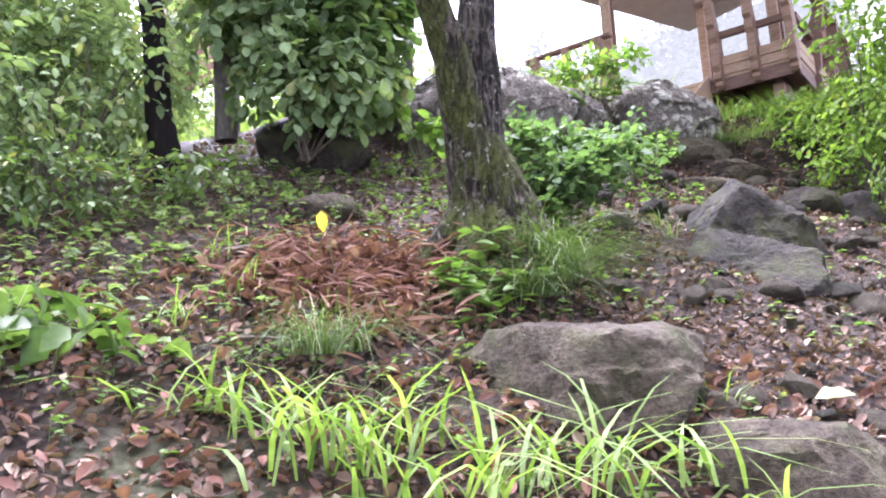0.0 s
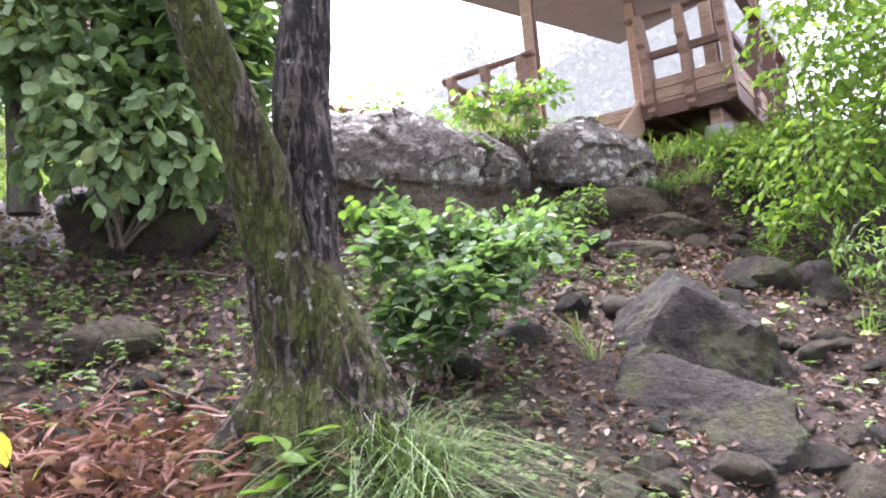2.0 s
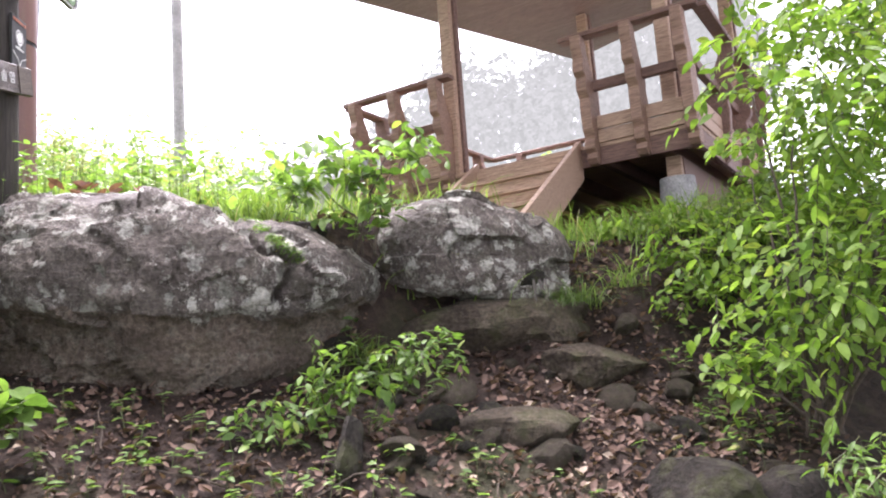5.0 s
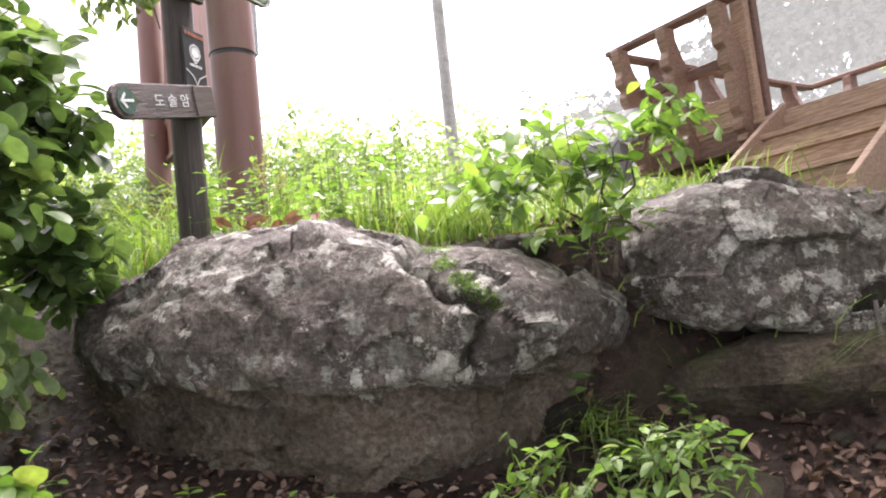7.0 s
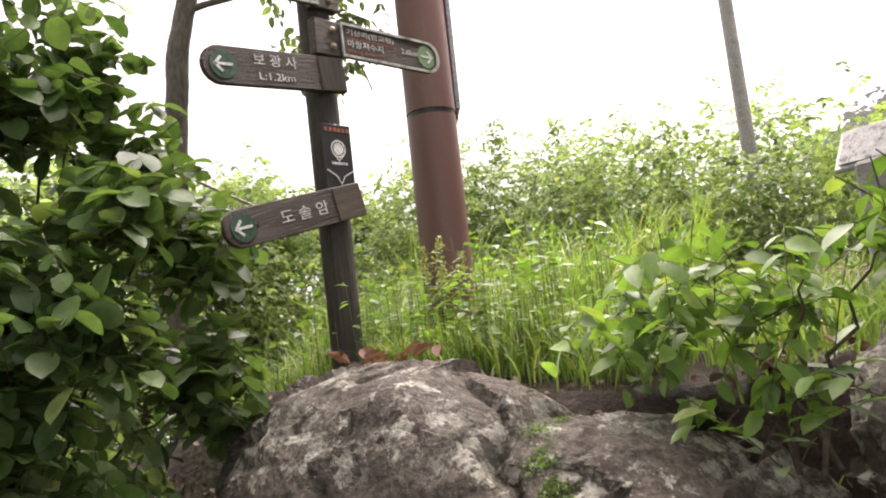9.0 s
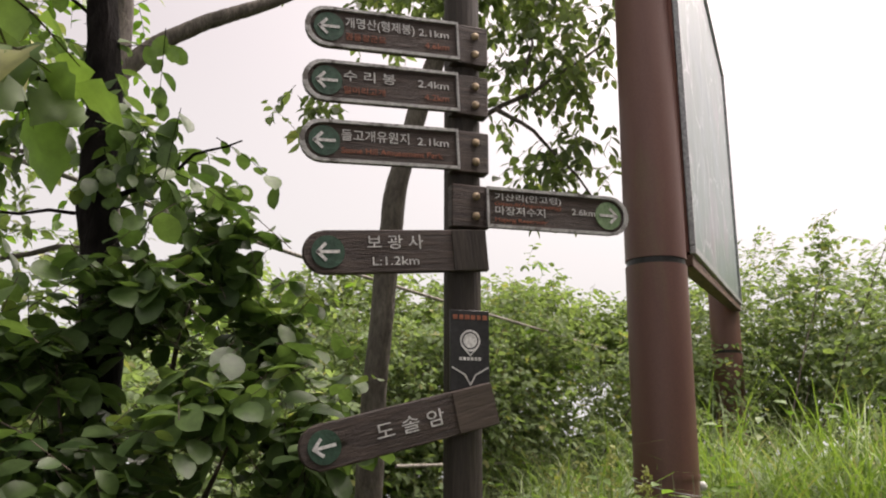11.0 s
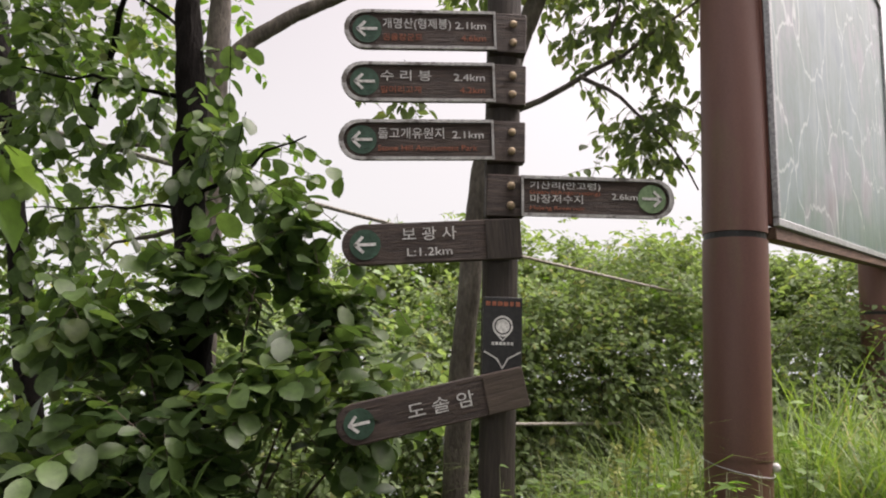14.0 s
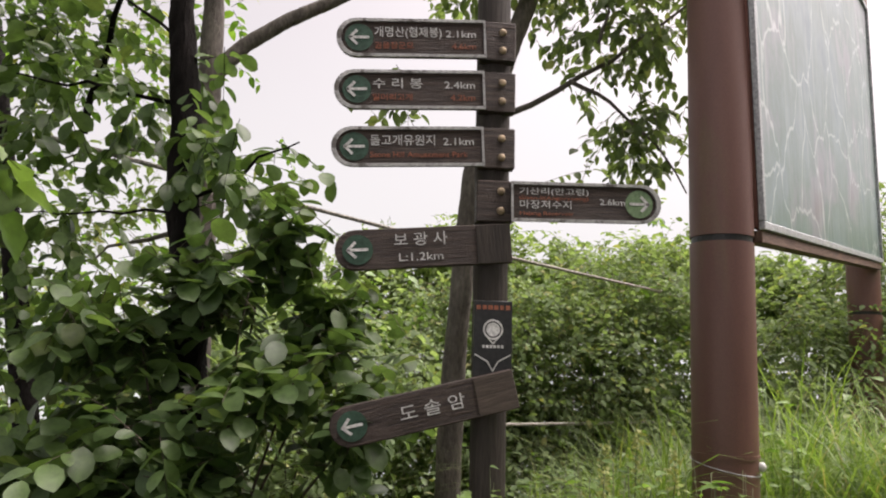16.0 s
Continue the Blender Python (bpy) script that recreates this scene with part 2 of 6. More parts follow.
LEAF_BUSH = leafy("bush_leaf", (0.05, 0.11, 0.02), (0.13, 0.23, 0.04), (0.25, 0.26, 0.05), glow_through=0.4)
GRASS = leafy("grass_blade", (0.078, 0.14, 0.028), (0.18, 0.265, 0.062), (0.3, 0.28, 0.12), rough=0.5, glow_through=0.4)
SEDGE = leafy("fine_sedge", (0.045, 0.085, 0.02), (0.1, 0.155, 0.042), (0.22, 0.2, 0.1), rough=0.6, glow_through=0.25)
# Mist over the far bushes is put into this paler leaf colour
MIST_LEAF = leafy("mist_paled_leaf", (0.09, 0.14, 0.05), (0.18, 0.24, 0.1), rough=0.8, glow_through=0.45, spec=0.1)
LEAF_HAZEL = leafy("hazel_leaf", (0.09, 0.135, 0.058), (0.175, 0.24, 0.115), (0.24, 0.25, 0.1), rough=0.7, glow_through=0.4, spec=0.15)
# Lighter copy of the hazel leaf, with the mist's brightness put into its colour
LEAF_BANK = leafy("mist_lit_bank_leaf", (0.12, 0.18, 0.08), (0.24, 0.32, 0.16), (0.28, 0.3, 0.13), rough=0.6, glow_through=0.4, spec=0.2)
LEAF_YELLOW = leafy("yellow_leaf", (0.5, 0.42, 0.05), (0.62, 0.52, 0.07), glow_through=0.4)
LEAF_FADED = leafy("faded_green_leaf", (0.26, 0.29, 0.11), (0.34, 0.36, 0.14), rough=0.6, glow_through=0.2)
DEAD = leafy("dead_leaf", (0.042, 0.025, 0.019), (0.15, 0.098, 0.072), (0.3, 0.24, 0.18), rough=0.7, glow_through=0.12, spec=0.2)
DEAD_PALE = leafy("bleached_dead_leaf", (0.13, 0.095, 0.075), (0.28, 0.22, 0.18), rough=0.7, glow_through=0.1)
DEAD_RED = leafy("russet_dead_leaf", (0.075, 0.034, 0.026), (0.215, 0.112, 0.083), (0.32, 0.21, 0.16), rough=0.7, glow_through=0.15, spec=0.18)
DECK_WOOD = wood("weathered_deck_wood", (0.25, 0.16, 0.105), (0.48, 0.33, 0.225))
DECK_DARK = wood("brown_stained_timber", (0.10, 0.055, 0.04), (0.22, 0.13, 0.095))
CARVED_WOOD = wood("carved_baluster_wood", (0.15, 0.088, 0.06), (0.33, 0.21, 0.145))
ROOF_WOOD = wood("roof_boarding", (0.12, 0.085, 0.07), (0.2, 0.15, 0.125))
SIGN_WOOD = wood("dark_stained_sign_wood", (0.016, 0.011, 0.009), (0.095, 0.066, 0.052), 3.0, (1, 1.2, 26), 0.6, 0.9)
POST_WOOD = wood("aged_post_wood", (0.02, 0.016, 0.013), (0.06, 0.048, 0.038), 2.0, (12, 12, 1), 0.7, 0.5)
def pole_paint():
    """Red-brown paint, streaked upright, with a film of green algae in patches."""
    m, ns, ls, b, _ = nodes_of("red_brown_painted_steel")
    n = noise_tex(ns, ls, 5, 6, 0.6, stretch=(1, 1, 0.15))
    r = ramp(ns, [(0.3, (0.115, 0.052, 0.042)), (0.7, (0.165, 0.08, 0.064))])
    ls.new(n.outputs[0], r.inputs[0])
    al = noise_tex(ns, ls, 2.2, 6, 0.6, stretch=(1, 1, 0.25))
    ar = ramp(ns, [(0.52, (0, 0, 0)), (0.68, (0.55, 0.55, 0.55))])
    ls.new(al.outputs[0], ar.inputs[0])
    f = noise_tex(ns, ls, 120, 4, 0.6)
    fr = ramp(ns, [(0.3, (0.88, 0.88, 0.88)), (0.7, (1.1, 1.1, 1.1))])
    ls.new(f.outputs[0], fr.inputs[0])
    col = mixed(ns, ls, r.outputs[0], (0.15, 0.14, 0.06), ar.outputs[0])
    ls.new(mixed(ns, ls, col, fr.outputs[0], 1.0, "MULTIPLY"), b.inputs["Base Color"])
    b.inputs["Roughness"].default_value = 0.5
    bumped(ns, ls, b, f.outputs[0], 0.12, 0.004)
    return m


POLE_PAINT = pole_paint()
PANEL_BACK = wood("red_brown_panel", (0.15, 0.06, 0.045), (0.24, 0.11, 0.085), 2.0, (12, 12, 1))
CONCRETE = surface("grey_concrete", [(0.3, (0.2, 0.2, 0.19)), (0.7, (0.36, 0.35, 0.33))], 6, 0.9, 0.4)
WHITE_PAINT = surface("worn_white_paint", [(0.3, (0.42, 0.42, 0.4)), (0.6, (0.66, 0.66, 0.64))], 20, 0.6, 0.1, None, 120)
EDGE_PAINT = surface("chipped_edge_paint", [(0.35, (0.12, 0.11, 0.1)), (0.45, (0.36, 0.36, 0.35)), (0.7, (0.5, 0.5, 0.49))], 14, 0.6, 0.1, None, 90)
RED_PAINT = surface("faded_orange_paint", [(0.3, (0.22, 0.07, 0.04)), (0.6, (0.36, 0.13, 0.07))], 20, 0.6, 0.1)
GREEN_PAINT = surface("dark_green_paint", [(0.3, (0.02, 0.055, 0.035)), (0.6, (0.035, 0.085, 0.055))], 14, 0.6, 0.2)
GREEN_PALE = surface("pale_green_paint", [(0.3, (0.12, 0.2, 0.1)), (0.6, (0.2, 0.3, 0.16))], 14, 0.6, 0.2)
BLACK_PLATE = surface("black_plate", [(0.3, (0.012, 0.012, 0.012)), (0.7, (0.03, 0.03, 0.03))], 10, 0.4, 0.1)
BRASS = surface("dull_bolt_cap", [(0.3, (0.2, 0.15, 0.09)), (0.7, (0.36, 0.28, 0.18))], 30, 0.5, 0.1, metallic=0.3)
STEEL = surface("galvanised_steel", [(0.3, (0.3, 0.31, 0.32)), (0.7, (0.46, 0.47, 0.48))], 10, 0.5, 0.1, metallic=0.4)
ROPE = surface("grey_rope", [(0.3, (0.22, 0.2, 0.17)), (0.7, (0.42, 0.4, 0.36))], 60, 0.9, 0.5)

# ---- building helpers ----
rng = np.random.default_rng(7)


def thing(name, label, category, at=(0, 0, 0), rz=0.0, group="", kind=""):
    ob = new(name)
    ob.empty_display_size = 0.1
    ob.matrix_world = pose(*at, 0, 0, rz)
    return tagged(ob, label, category, group, kind)


def link(name, mesh, material, parent=None, label="", kind="", smooth=False):
    mesh.materials.clear()
    mesh.materials.append(material)
    if smooth:
        mesh.polygons.foreach_set("use_smooth", np.ones(len(mesh.polygons), bool))
        if kind != "stuff":
            mesh.set_sharp_from_angle(angle=radians(50))
    ob = new(name, mesh)
    ob.parent = parent
    return tagged(ob, label, "", "", kind)


def part(name, bm, material, parent, label="", smooth=False, kind=""):
    """One bmesh as one mesh object under a thing or part, in the parent's own space."""
    mesh = bpy.data.meshes.new(name)
    bm.to_mesh(mesh)
    bm.free()
    return link(name, mesh, material, parent, label, kind, smooth)


def arrays(name, verts, tris):
    """A mesh from numpy arrays of places and triangles."""
    me = bpy.data.meshes.new(name)
    verts, tris = np.asarray(verts, np.float32), np.asarray(tris, np.int32)
    me.vertices.add(len(verts))
    me.vertices.foreach_set("co", verts.ravel())
    me.loops.add(tris.size)
    me.loops.foreach_set("vertex_index", tris.ravel())
    me.polygons.add(len(tris))
    me.polygons.foreach_set("loop_start", np.arange(0, tris.size, 3, dtype=np.int32))
    me.update(calc_edges=True)
    me.validate()
    return me


class Heap:
    """Gathers pieces of geometry for one mesh."""

    def __init__(self):
        self.v, self.f, self.n = [], [], 0

    def add(self, v, f):
        self.v.append(v)
        self.f.append(np.asarray(f) + self.n)
        self.n += len(v)

    def mesh(self, name):
        return arrays(name, np.concatenate(self.v), np.concatenate(self.f))


def tube(heap, pts, radii, sides=6):
    pts = np.asarray(pts, float)
    radii = np.broadcast_to(radii, len(pts))
    tang = np.gradient(pts, axis=0)
    tang /= np.linalg.norm(tang, axis=1)[:, None] + 1e-9
    ref = np.array([1.0, 0.13, 0.07]) if abs(tang[:, 0]).mean() < 0.8 else np.array([0.05, 1.0, 0.1])
    a = np.cross(tang, ref)
    a /= np.linalg.norm(a, axis=1)[:, None]
    b = np.cross(tang, a)
    ang = np.linspace(0, 2 * math.pi, sides, endpoint=False)
    ring = pts[:, None] + radii[:, None, None] * (np.cos(ang)[None, :, None] * a[:, None] + np.sin(ang)[None, :, None] * b[:, None])
    v = np.concatenate([ring.reshape(-1, 3), pts[-1:]])
    f = []
    for i in range(len(pts) - 1):
        for j in range(sides):
            k = (j + 1) % sides
            p, q, r, s = i * sides + j, i * sides + k, (i + 1) * sides + k, (i + 1) * sides + j
            f += [(p, q, r), (p, r, s)]
    top = (len(pts) - 1) * sides
    f += [(top + j, top + (j + 1) % sides, len(v) - 1) for j in range(sides)]
    heap.add(v, f)


def bend(a, b, sag=0.0, n=8, jitter=0.0):
    t = np.linspace(0, 1, n)[:, None]
    p = np.asarray(a, float) * (1 - t) + np.asarray(b, float) * t
    p[:, 2] += sag * 4 * t[:, 0] * (1 - t[:, 0])
    if jitter:
        p[1:-1] += rng.normal(0, jitter, (n - 2, 3))
    return p


def leaf_shape(width=0.5, fold=0.12, droop=0.2, lobes=0.0, rows=3, peak=0.8, blunt=0.7):
    """A blade one long: midrib along x, halves folded up, tip hanging."""
    v, f = [(0, 0, 0)], []
    for i in range(1, rows + 1):
        t = i / (rows + 1)
        w = width / 2 * math.sin(math.pi * t ** peak) ** blunt * (1 + lobes * (-1) ** i)
        z = -droop * t * t
        v += [(t, w, z + fold * w * 2), (t, 0, z), (t, -w, z + fold * w * 2)]
    v.append((1, 0, -droop))
    f += [(0, 2, 1), (0, 3, 2)]
    for i in range(rows - 1):
        a, b = 1 + 3 * i, 4 + 3 * i
        f += [(a, a + 1, b), (a + 1, b + 1, b), (a + 1, a + 2, b + 1), (a + 2, b + 2, b + 1)]
    a, t = 1 + 3 * (rows - 1), 1 + 3 * rows
    f += [(a, a + 1, t), (a + 1, a + 2, t)]
    return np.array(v, float), np.array(f)


OBOVATE = leaf_shape(0.66, 0.12, 0.22, 0.03, rows=7, peak=1.25, blunt=0.52)
PLAIN = leaf_shape(0.56, rows=2, peak=0.9)
OVATE, ROUND, LANCE, OAK, CURLED = leaf_shape(0.52), leaf_shape(0.78, 0.1, 0.15), leaf_shape(0.3, 0.2, 0.35), leaf_shape(0.62, 0.15, 0.25, 0.16, 5), leaf_shape(0.55, 0.55, -0.35)


def unit(a):
    return a / (np.linalg.norm(a, axis=-1, keepdims=True) + 1e-9)


def blades(heap, at, along, up, size, shape):
    """One leaf at every place."""
    tv, tf = shape
    x = unit(along)
    y = unit(np.cross(up, x))
    z = np.cross(x, y)
    s = np.asarray(size).reshape(-1, 1, 1) * np.ones((len(at), 1, 1))
    v = at[:, None] + s * (tv[None, :, 0:1] * x[:, None] + tv[None, :, 1:2] * y[:, None] + tv[None, :, 2:3] * z[:, None])
    f = tf[None] + (np.arange(len(at)) * len(tv))[:, None, None]
    heap.add(v.reshape(-1, 3), f.reshape(-1, 3))


def sprays(twigs, leaves, blobs, count, per, length, size, shape, droop=0.25, shell=0.55, spread=0.75, twig_r=0.0022):
    """Leafy shoots filling ellipsoids (centre, radii), denser towards their outside."""
    weight = np.array([b[3] * b[4] * b[5] for b in blobs]) ** 0.75
    pick = rng.choice(len(blobs), count, p=weight / weight.sum())
    B = np.array(blobs)[pick]
    d = unit(rng.normal(size=(count, 3)))
    rad = shell + (1 - shell) * rng.random(count) ** 0.6
    rad *= 1 + 0.18 * rng.normal(size=count)
    tip = B[:, :3] + B[:, 3:6] * d * rad[:, None]
    way = unit(d * 0.9 + rng.normal(size=(count, 3)) * 0.5 + np.array([0, 0, -droop]))
    root = tip - way * length * (0.7 + 0.6 * rng.random(count))[:, None]
    for i in range(count):
        tube(twigs, np.stack([root[i], (root[i] + tip[i]) / 2 + [0, 0, 0.06 * length], tip[i]]), [twig_r, twig_r * 0.8, twig_r * 0.4], 3)
    t = (np.arange(per) + 0.6) / per
    at = root[:, None] + (tip - root)[:, None] * t[None, :, None]
    at[..., 2] += 0.24 * length * (t * (1 - t))[None]
    at = at.reshape(-1, 3)
    w = np.repeat(way, per, 0)
    n = len(at)
    side = unit(np.cross(w, [0, 0, 1.0])) * np.tile(np.where(np.arange(per) % 2, 1.0, -1.0), count)[:, None]
    along = unit(w * 0.6 + side * spread + rng.normal(size=(n, 3)) * 0.28 + [0, 0, -droop])
    up = unit(np.array([0, 0, 1.0]) + rng.normal(size=(n, 3)) * 0.38)
    blades(leaves, at, along, up, size * (0.6 + 0.65 * rng.random(n)), shape)


def foliage(owner, blobs, count, per, length, size, material, shape=OVATE, wood_mat=TWIG, limbs=(), name="foliage", **kw):
    """The limbs, shoots and leaves of a shrub or tree."""
    tw, lv = Heap(), Heap()
    for a, b, r, sag in limbs:
        tube(tw, bend(a, b, sag, 9, 0.012), np.linspace(r, r * 0.3, 9), 6)
    sprays(tw, lv, blobs, count, per, length, size, shape, **kw)
    link("branchwork", tw.mesh("branchwork"), wood_mat, owner, kind="stuff", smooth=True)
    link(name, lv.mesh(name), material, owner, kind="stuff", smooth=True)


def grass(heap, base, n, height, spread, width, lean=0.5, seg=4):
    """Arching blades of grass from one root each."""
    base = np.atleast_2d(base)
    k = len(base)
    b = np.repeat(base, n, 0) + np.concatenate([rng.normal(0, spread, (k * n, 2)), np.zeros((k * n, 1))], 1)
    a = rng.random(k * n) * 2 * math.pi
    out = np.stack([np.cos(a), np.sin(a), np.zeros_like(a)], 1)
    across = np.stack([-np.sin(a), np.cos(a), np.zeros_like(a)], 1)
    h = height * (0.45 + 0.75 * rng.random(k * n))
    ln = lean * (0.3 + 1.1 * rng.random(k * n))
    rows = []
    for i in range(seg + 1):
        t = i / seg
        p = b + out * (h * ln * t ** 1.8)[:, None]
        p[:, 2] += h * (t - 0.45 * ln * t ** 2.6)
        if i == seg:
            rows.append(p[:, None])
        else:
            w = width * (1 - 0.75 * t ** 1.5) * (0.6 if i == 0 else 1)
            rows.append(np.stack([p - across * w / 2, p + across * w / 2], 1))
    v = np.concatenate(rows, 1)
    f = []
    for i in range(seg - 1):
        f += [(2 * i, 2 * i + 1, 2 * i + 3), (2 * i, 2 * i + 3, 2 * i + 2)]
    f += [(2 * seg - 2, 2 * seg - 1, 2 * seg)]
    m = v.shape[1]
    heap.add(v.reshape(-1, 3), (np.array(f)[None] + (np.arange(k * n) * m)[:, None, None]).reshape(-1, 3))


def box(size, at=(0, 0, 0), bevel=0.006, rot=None):
    bm = bmesh.new()
    m = Matrix.Translation(at) @ (rot or Matrix.Identity(4)) @ Matrix.Diagonal((*size, 1))
    bmesh.ops.create_cube(bm, size=1, matrix=m)
    if bevel:
        bmesh.ops.bevel(bm, geom=list(bm.edges), offset=bevel, segments=1, affect="EDGES")
    return bm


def prism(outline, depth, axis="y", bevel=0.004):
    """A flat outline given in two axes, drawn out by depth along the third, centred."""
    bm = bmesh.new()
    put = {"y": lambda a, b, d: (a, d, b), "x": lambda a, b, d: (d, a, b), "z": lambda a, b, d: (a, b, d)}[axis]
    front = [bm.verts.new(put(a, b, -depth / 2)) for a, b in outline]
    back = [bm.verts.new(put(a, b, depth / 2)) for a, b in outline]
    bm.faces.new(front)
    bm.faces.new(back[::-1])
    for i in range(len(outline)):
        j = (i + 1) % len(outline)
        bm.faces.new((front[j], front[i], back[i], back[j]))
    bmesh.ops.recalc_face_normals(bm, faces=bm.faces)
    if bevel:
        bmesh.ops.bevel(bm, geom=[e for e in bm.edges], offset=bevel, segments=1, affect="EDGES")
    return bm


def cylinder(r, h, at=(0, 0, 0), sides=24, r2=None, rot=None):
    bm = bmesh.new()
    m = Matrix.Translation(at) @ (rot or Matrix.Identity(4))
    bmesh.ops.create_cone(bm, cap_ends=True, segments=sides, radius1=r, radius2=r if r2 is None else r2, depth=h, matrix=m)
    return bm


def rock(name, label, at, size, rz=0.0, seed=0, cuts=14, rough=0.06, mat=None, sub=4, flat=1.0, tilt=(0, 0), group="", parent=None, planes=()):
    """A stone: a ball cut by many planes, then worn and pitted."""
    r = random.Random(seed)
    bm = bmesh.new()
    bmesh.ops.create_icosphere(bm, subdivisions=sub, radius=1)
    normals = []
    for _ in range(cuts):
        d = Vector((r.gauss(0, 1), r.gauss(0, 1), r.gauss(0, 1) * flat)).normalized()
        normals.append((d, r.uniform(0.55, 0.85)))
    for n, dd in planes:
        normals.append((Vector(n).normalized(), dd))
    off = Vector((seed * 3.7, seed * 1.3, seed * 2.1))
    s = Vector(size)
    for v in bm.verts:
        d = v.co.normalized()
        k = 1.0
        for n, dd in normals:
            c = d.dot(n)
            if c > 1e-3:
                k = min(k, dd / c)
        k *= 1.08
        w = Vector((d.x * s.x, d.y * s.y, d.z * s.z * 1.7)) / max(s) * 3 + off
        ridge = abs(noise.noise(w * 1.3)) + 0.5 * abs(noise.noise(w * 2.9)) + 0.25 * abs(noise.noise(w * 6.1))
        k *= 1 + rough * noise.fractal(d * 1.7 + off, 1.0, 2.0, 4) + rough * 1.3 * (0.45 - ridge) + rough * 0.3 * noise.fractal(w * 6, 0.9, 2.0, 4)
        v.co = Vector((d.x * s.x, d.y * s.y, d.z * s.z)) * k
    me = bpy.data.meshes.new(name)
    bm.to_mesh(me)
    bm.free()
    me.polygons.foreach_set("use_smooth", np.ones(len(me.polygons), bool))
    me.set_sharp_from_angle(angle=radians(24 if sub > 4 else 32))
    ob = link(name, me, mat or ROCK, parent, "", "")
    ob.matrix_local = pose(*at, tilt[0], tilt[1], rz)
    if parent is None:
        tagged(ob, label, "rock", group)
    return ob


def smooth01(t):
    t = np.clip(t, 0, 1)
    return t * t * (3 - 2 * t)


# ---- the ground: a slope up to a grassy terrace ----


def ground_z(x, y):
    xc, yc = np.clip(x, -1.5, 4.5), np.maximum(y, -4.0)
    low = 0.2 * np.exp(-((x - 0.32) / 0.35) ** 2 - ((y - 3.38) / 0.3) ** 2) + 0.057 - 0.178 * xc + 0.476 * yc - 0.45 * np.clip(-2.4 - x, 0, 12) + 0.12 * np.minimum(y + 4, 0)
    right = smooth01((x - 2.15) / 0.5)
    hollow = np.exp(-((x - 1.9) / 0.55) ** 2)
    mid, wide = 6.38 + 0.68 * right + 0.56 * hollow * (1 - right), 0.22 + 0.4 * right
    s = smooth01((y - mid + wide) / (2 * wide))
    far = np.hypot(np.maximum(y - 13, 0), np.maximum(np.abs(x - 1) - 9, 0))
    top = 3.68 + 0.04 * np.clip(y - 6.4, 0, 8) - 0.28 * np.clip(-0.9 - x, 0, 12) - 0.22 * far + 0.25 * np.exp(-((x - 0.1) / 1.2) ** 2 - ((y - 10.0) / 0.9) ** 2) - 0.18 * np.exp(-((x - 2.75) / 0.6) ** 2 - ((y - 8.0) / 1.0) ** 2)
    return np.maximum(low * (1 - s) + top * s, -60)


def ground_at(x, y):
    z = float(ground_z(np.float64(x), np.float64(y)))
    return z + 0.05 * noise.noise((x * 1.9, y * 1.9, 0.3)) + 0.022 * noise.noise((x * 6.5, y * 6.5, 1.7))


def make_ground():
    def axis(lo, hi, step, reach):
        a = list(np.arange(lo, hi, step))
        d = step
        while a[-1] < reach:
            d *= 1.22
            a.append(a[-1] + d)
        d = step
        while a[0] > -reach:
            d *= 1.22
            a.insert(0, a[0] - d)
        return np.array(a)
    xs, ys = axis(-2.2, 4.2, 0.045, 420), axis(1.0, 8.6, 0.045, 420)
    nx, ny = len(xs), len(ys)
    v = np.array([(x, y, ground_at(x, y)) for y in ys for x in xs])
    i = (np.arange(ny - 1)[:, None] * nx + np.arange(nx - 1)[None]).ravel()
    f = np.concatenate([np.stack([i, i + 1, i + nx + 1], 1), np.stack([i, i + nx + 1, i + nx], 1)])
    ob = link("ground", arrays("ground", v, f), SOIL, None, "", "structure", True)
    tagged(ob, "damp brown forest slope littered with dead leaves", "ground")


make_ground()


def make_backdrop():
    """Cloud closing the view far off, fading upwards into the sky."""
    m, ns, ls, b, out = nodes_of("cloud")
    e = ns.new("ShaderNodeEmission")
    e.inputs[0].default_value, e.inputs[1].default_value = (0.93, 1.0, 1.0, 1), CLOUD
    tr = ns.new("ShaderNodeBsdfTransparent")
    mx = ns.new("ShaderNodeMixShader")
    c = ns.new("ShaderNodeTexCoord")
    sp = ns.new("ShaderNodeSeparateXYZ")
    mr = ns.new("ShaderNodeMapRange")
    mr.inputs[1].default_value, mr.inputs[2].default_value = 8, 45
    ls.new(c.outputs["Object"], sp.inputs[0])
    ls.new(sp.outputs[2], mr.inputs[0])
    ls.new(mr.outputs[0], mx.inputs[0])
    ls.new(e.outputs[0], mx.inputs[1])
    ls.new(tr.outputs[0], mx.inputs[2])
    ls.new(mx.outputs[0], out.inputs[0])
    bm = bmesh.new()
    n = 64
    rings = [[bm.verts.new((1 + 75 * math.cos(2 * math.pi * i / n), 6 + 75 * math.sin(2 * math.pi * i / n), z)) for i in range(n)] for z in (-60, 8, 46)]
    for a, b2 in zip(rings, rings[1:]):
        for i in range(n):
            bm.faces.new((a[i], a[(i + 1) % n], b2[(i + 1) % n], b2[i]))
    ob = part("backdrop", bm, m, None, "white cloud hiding the distance", kind="structure")
    tagged(ob, category="backdrop")


CLOUD = 0.43
make_backdrop()

# ---- boulders and stones ----


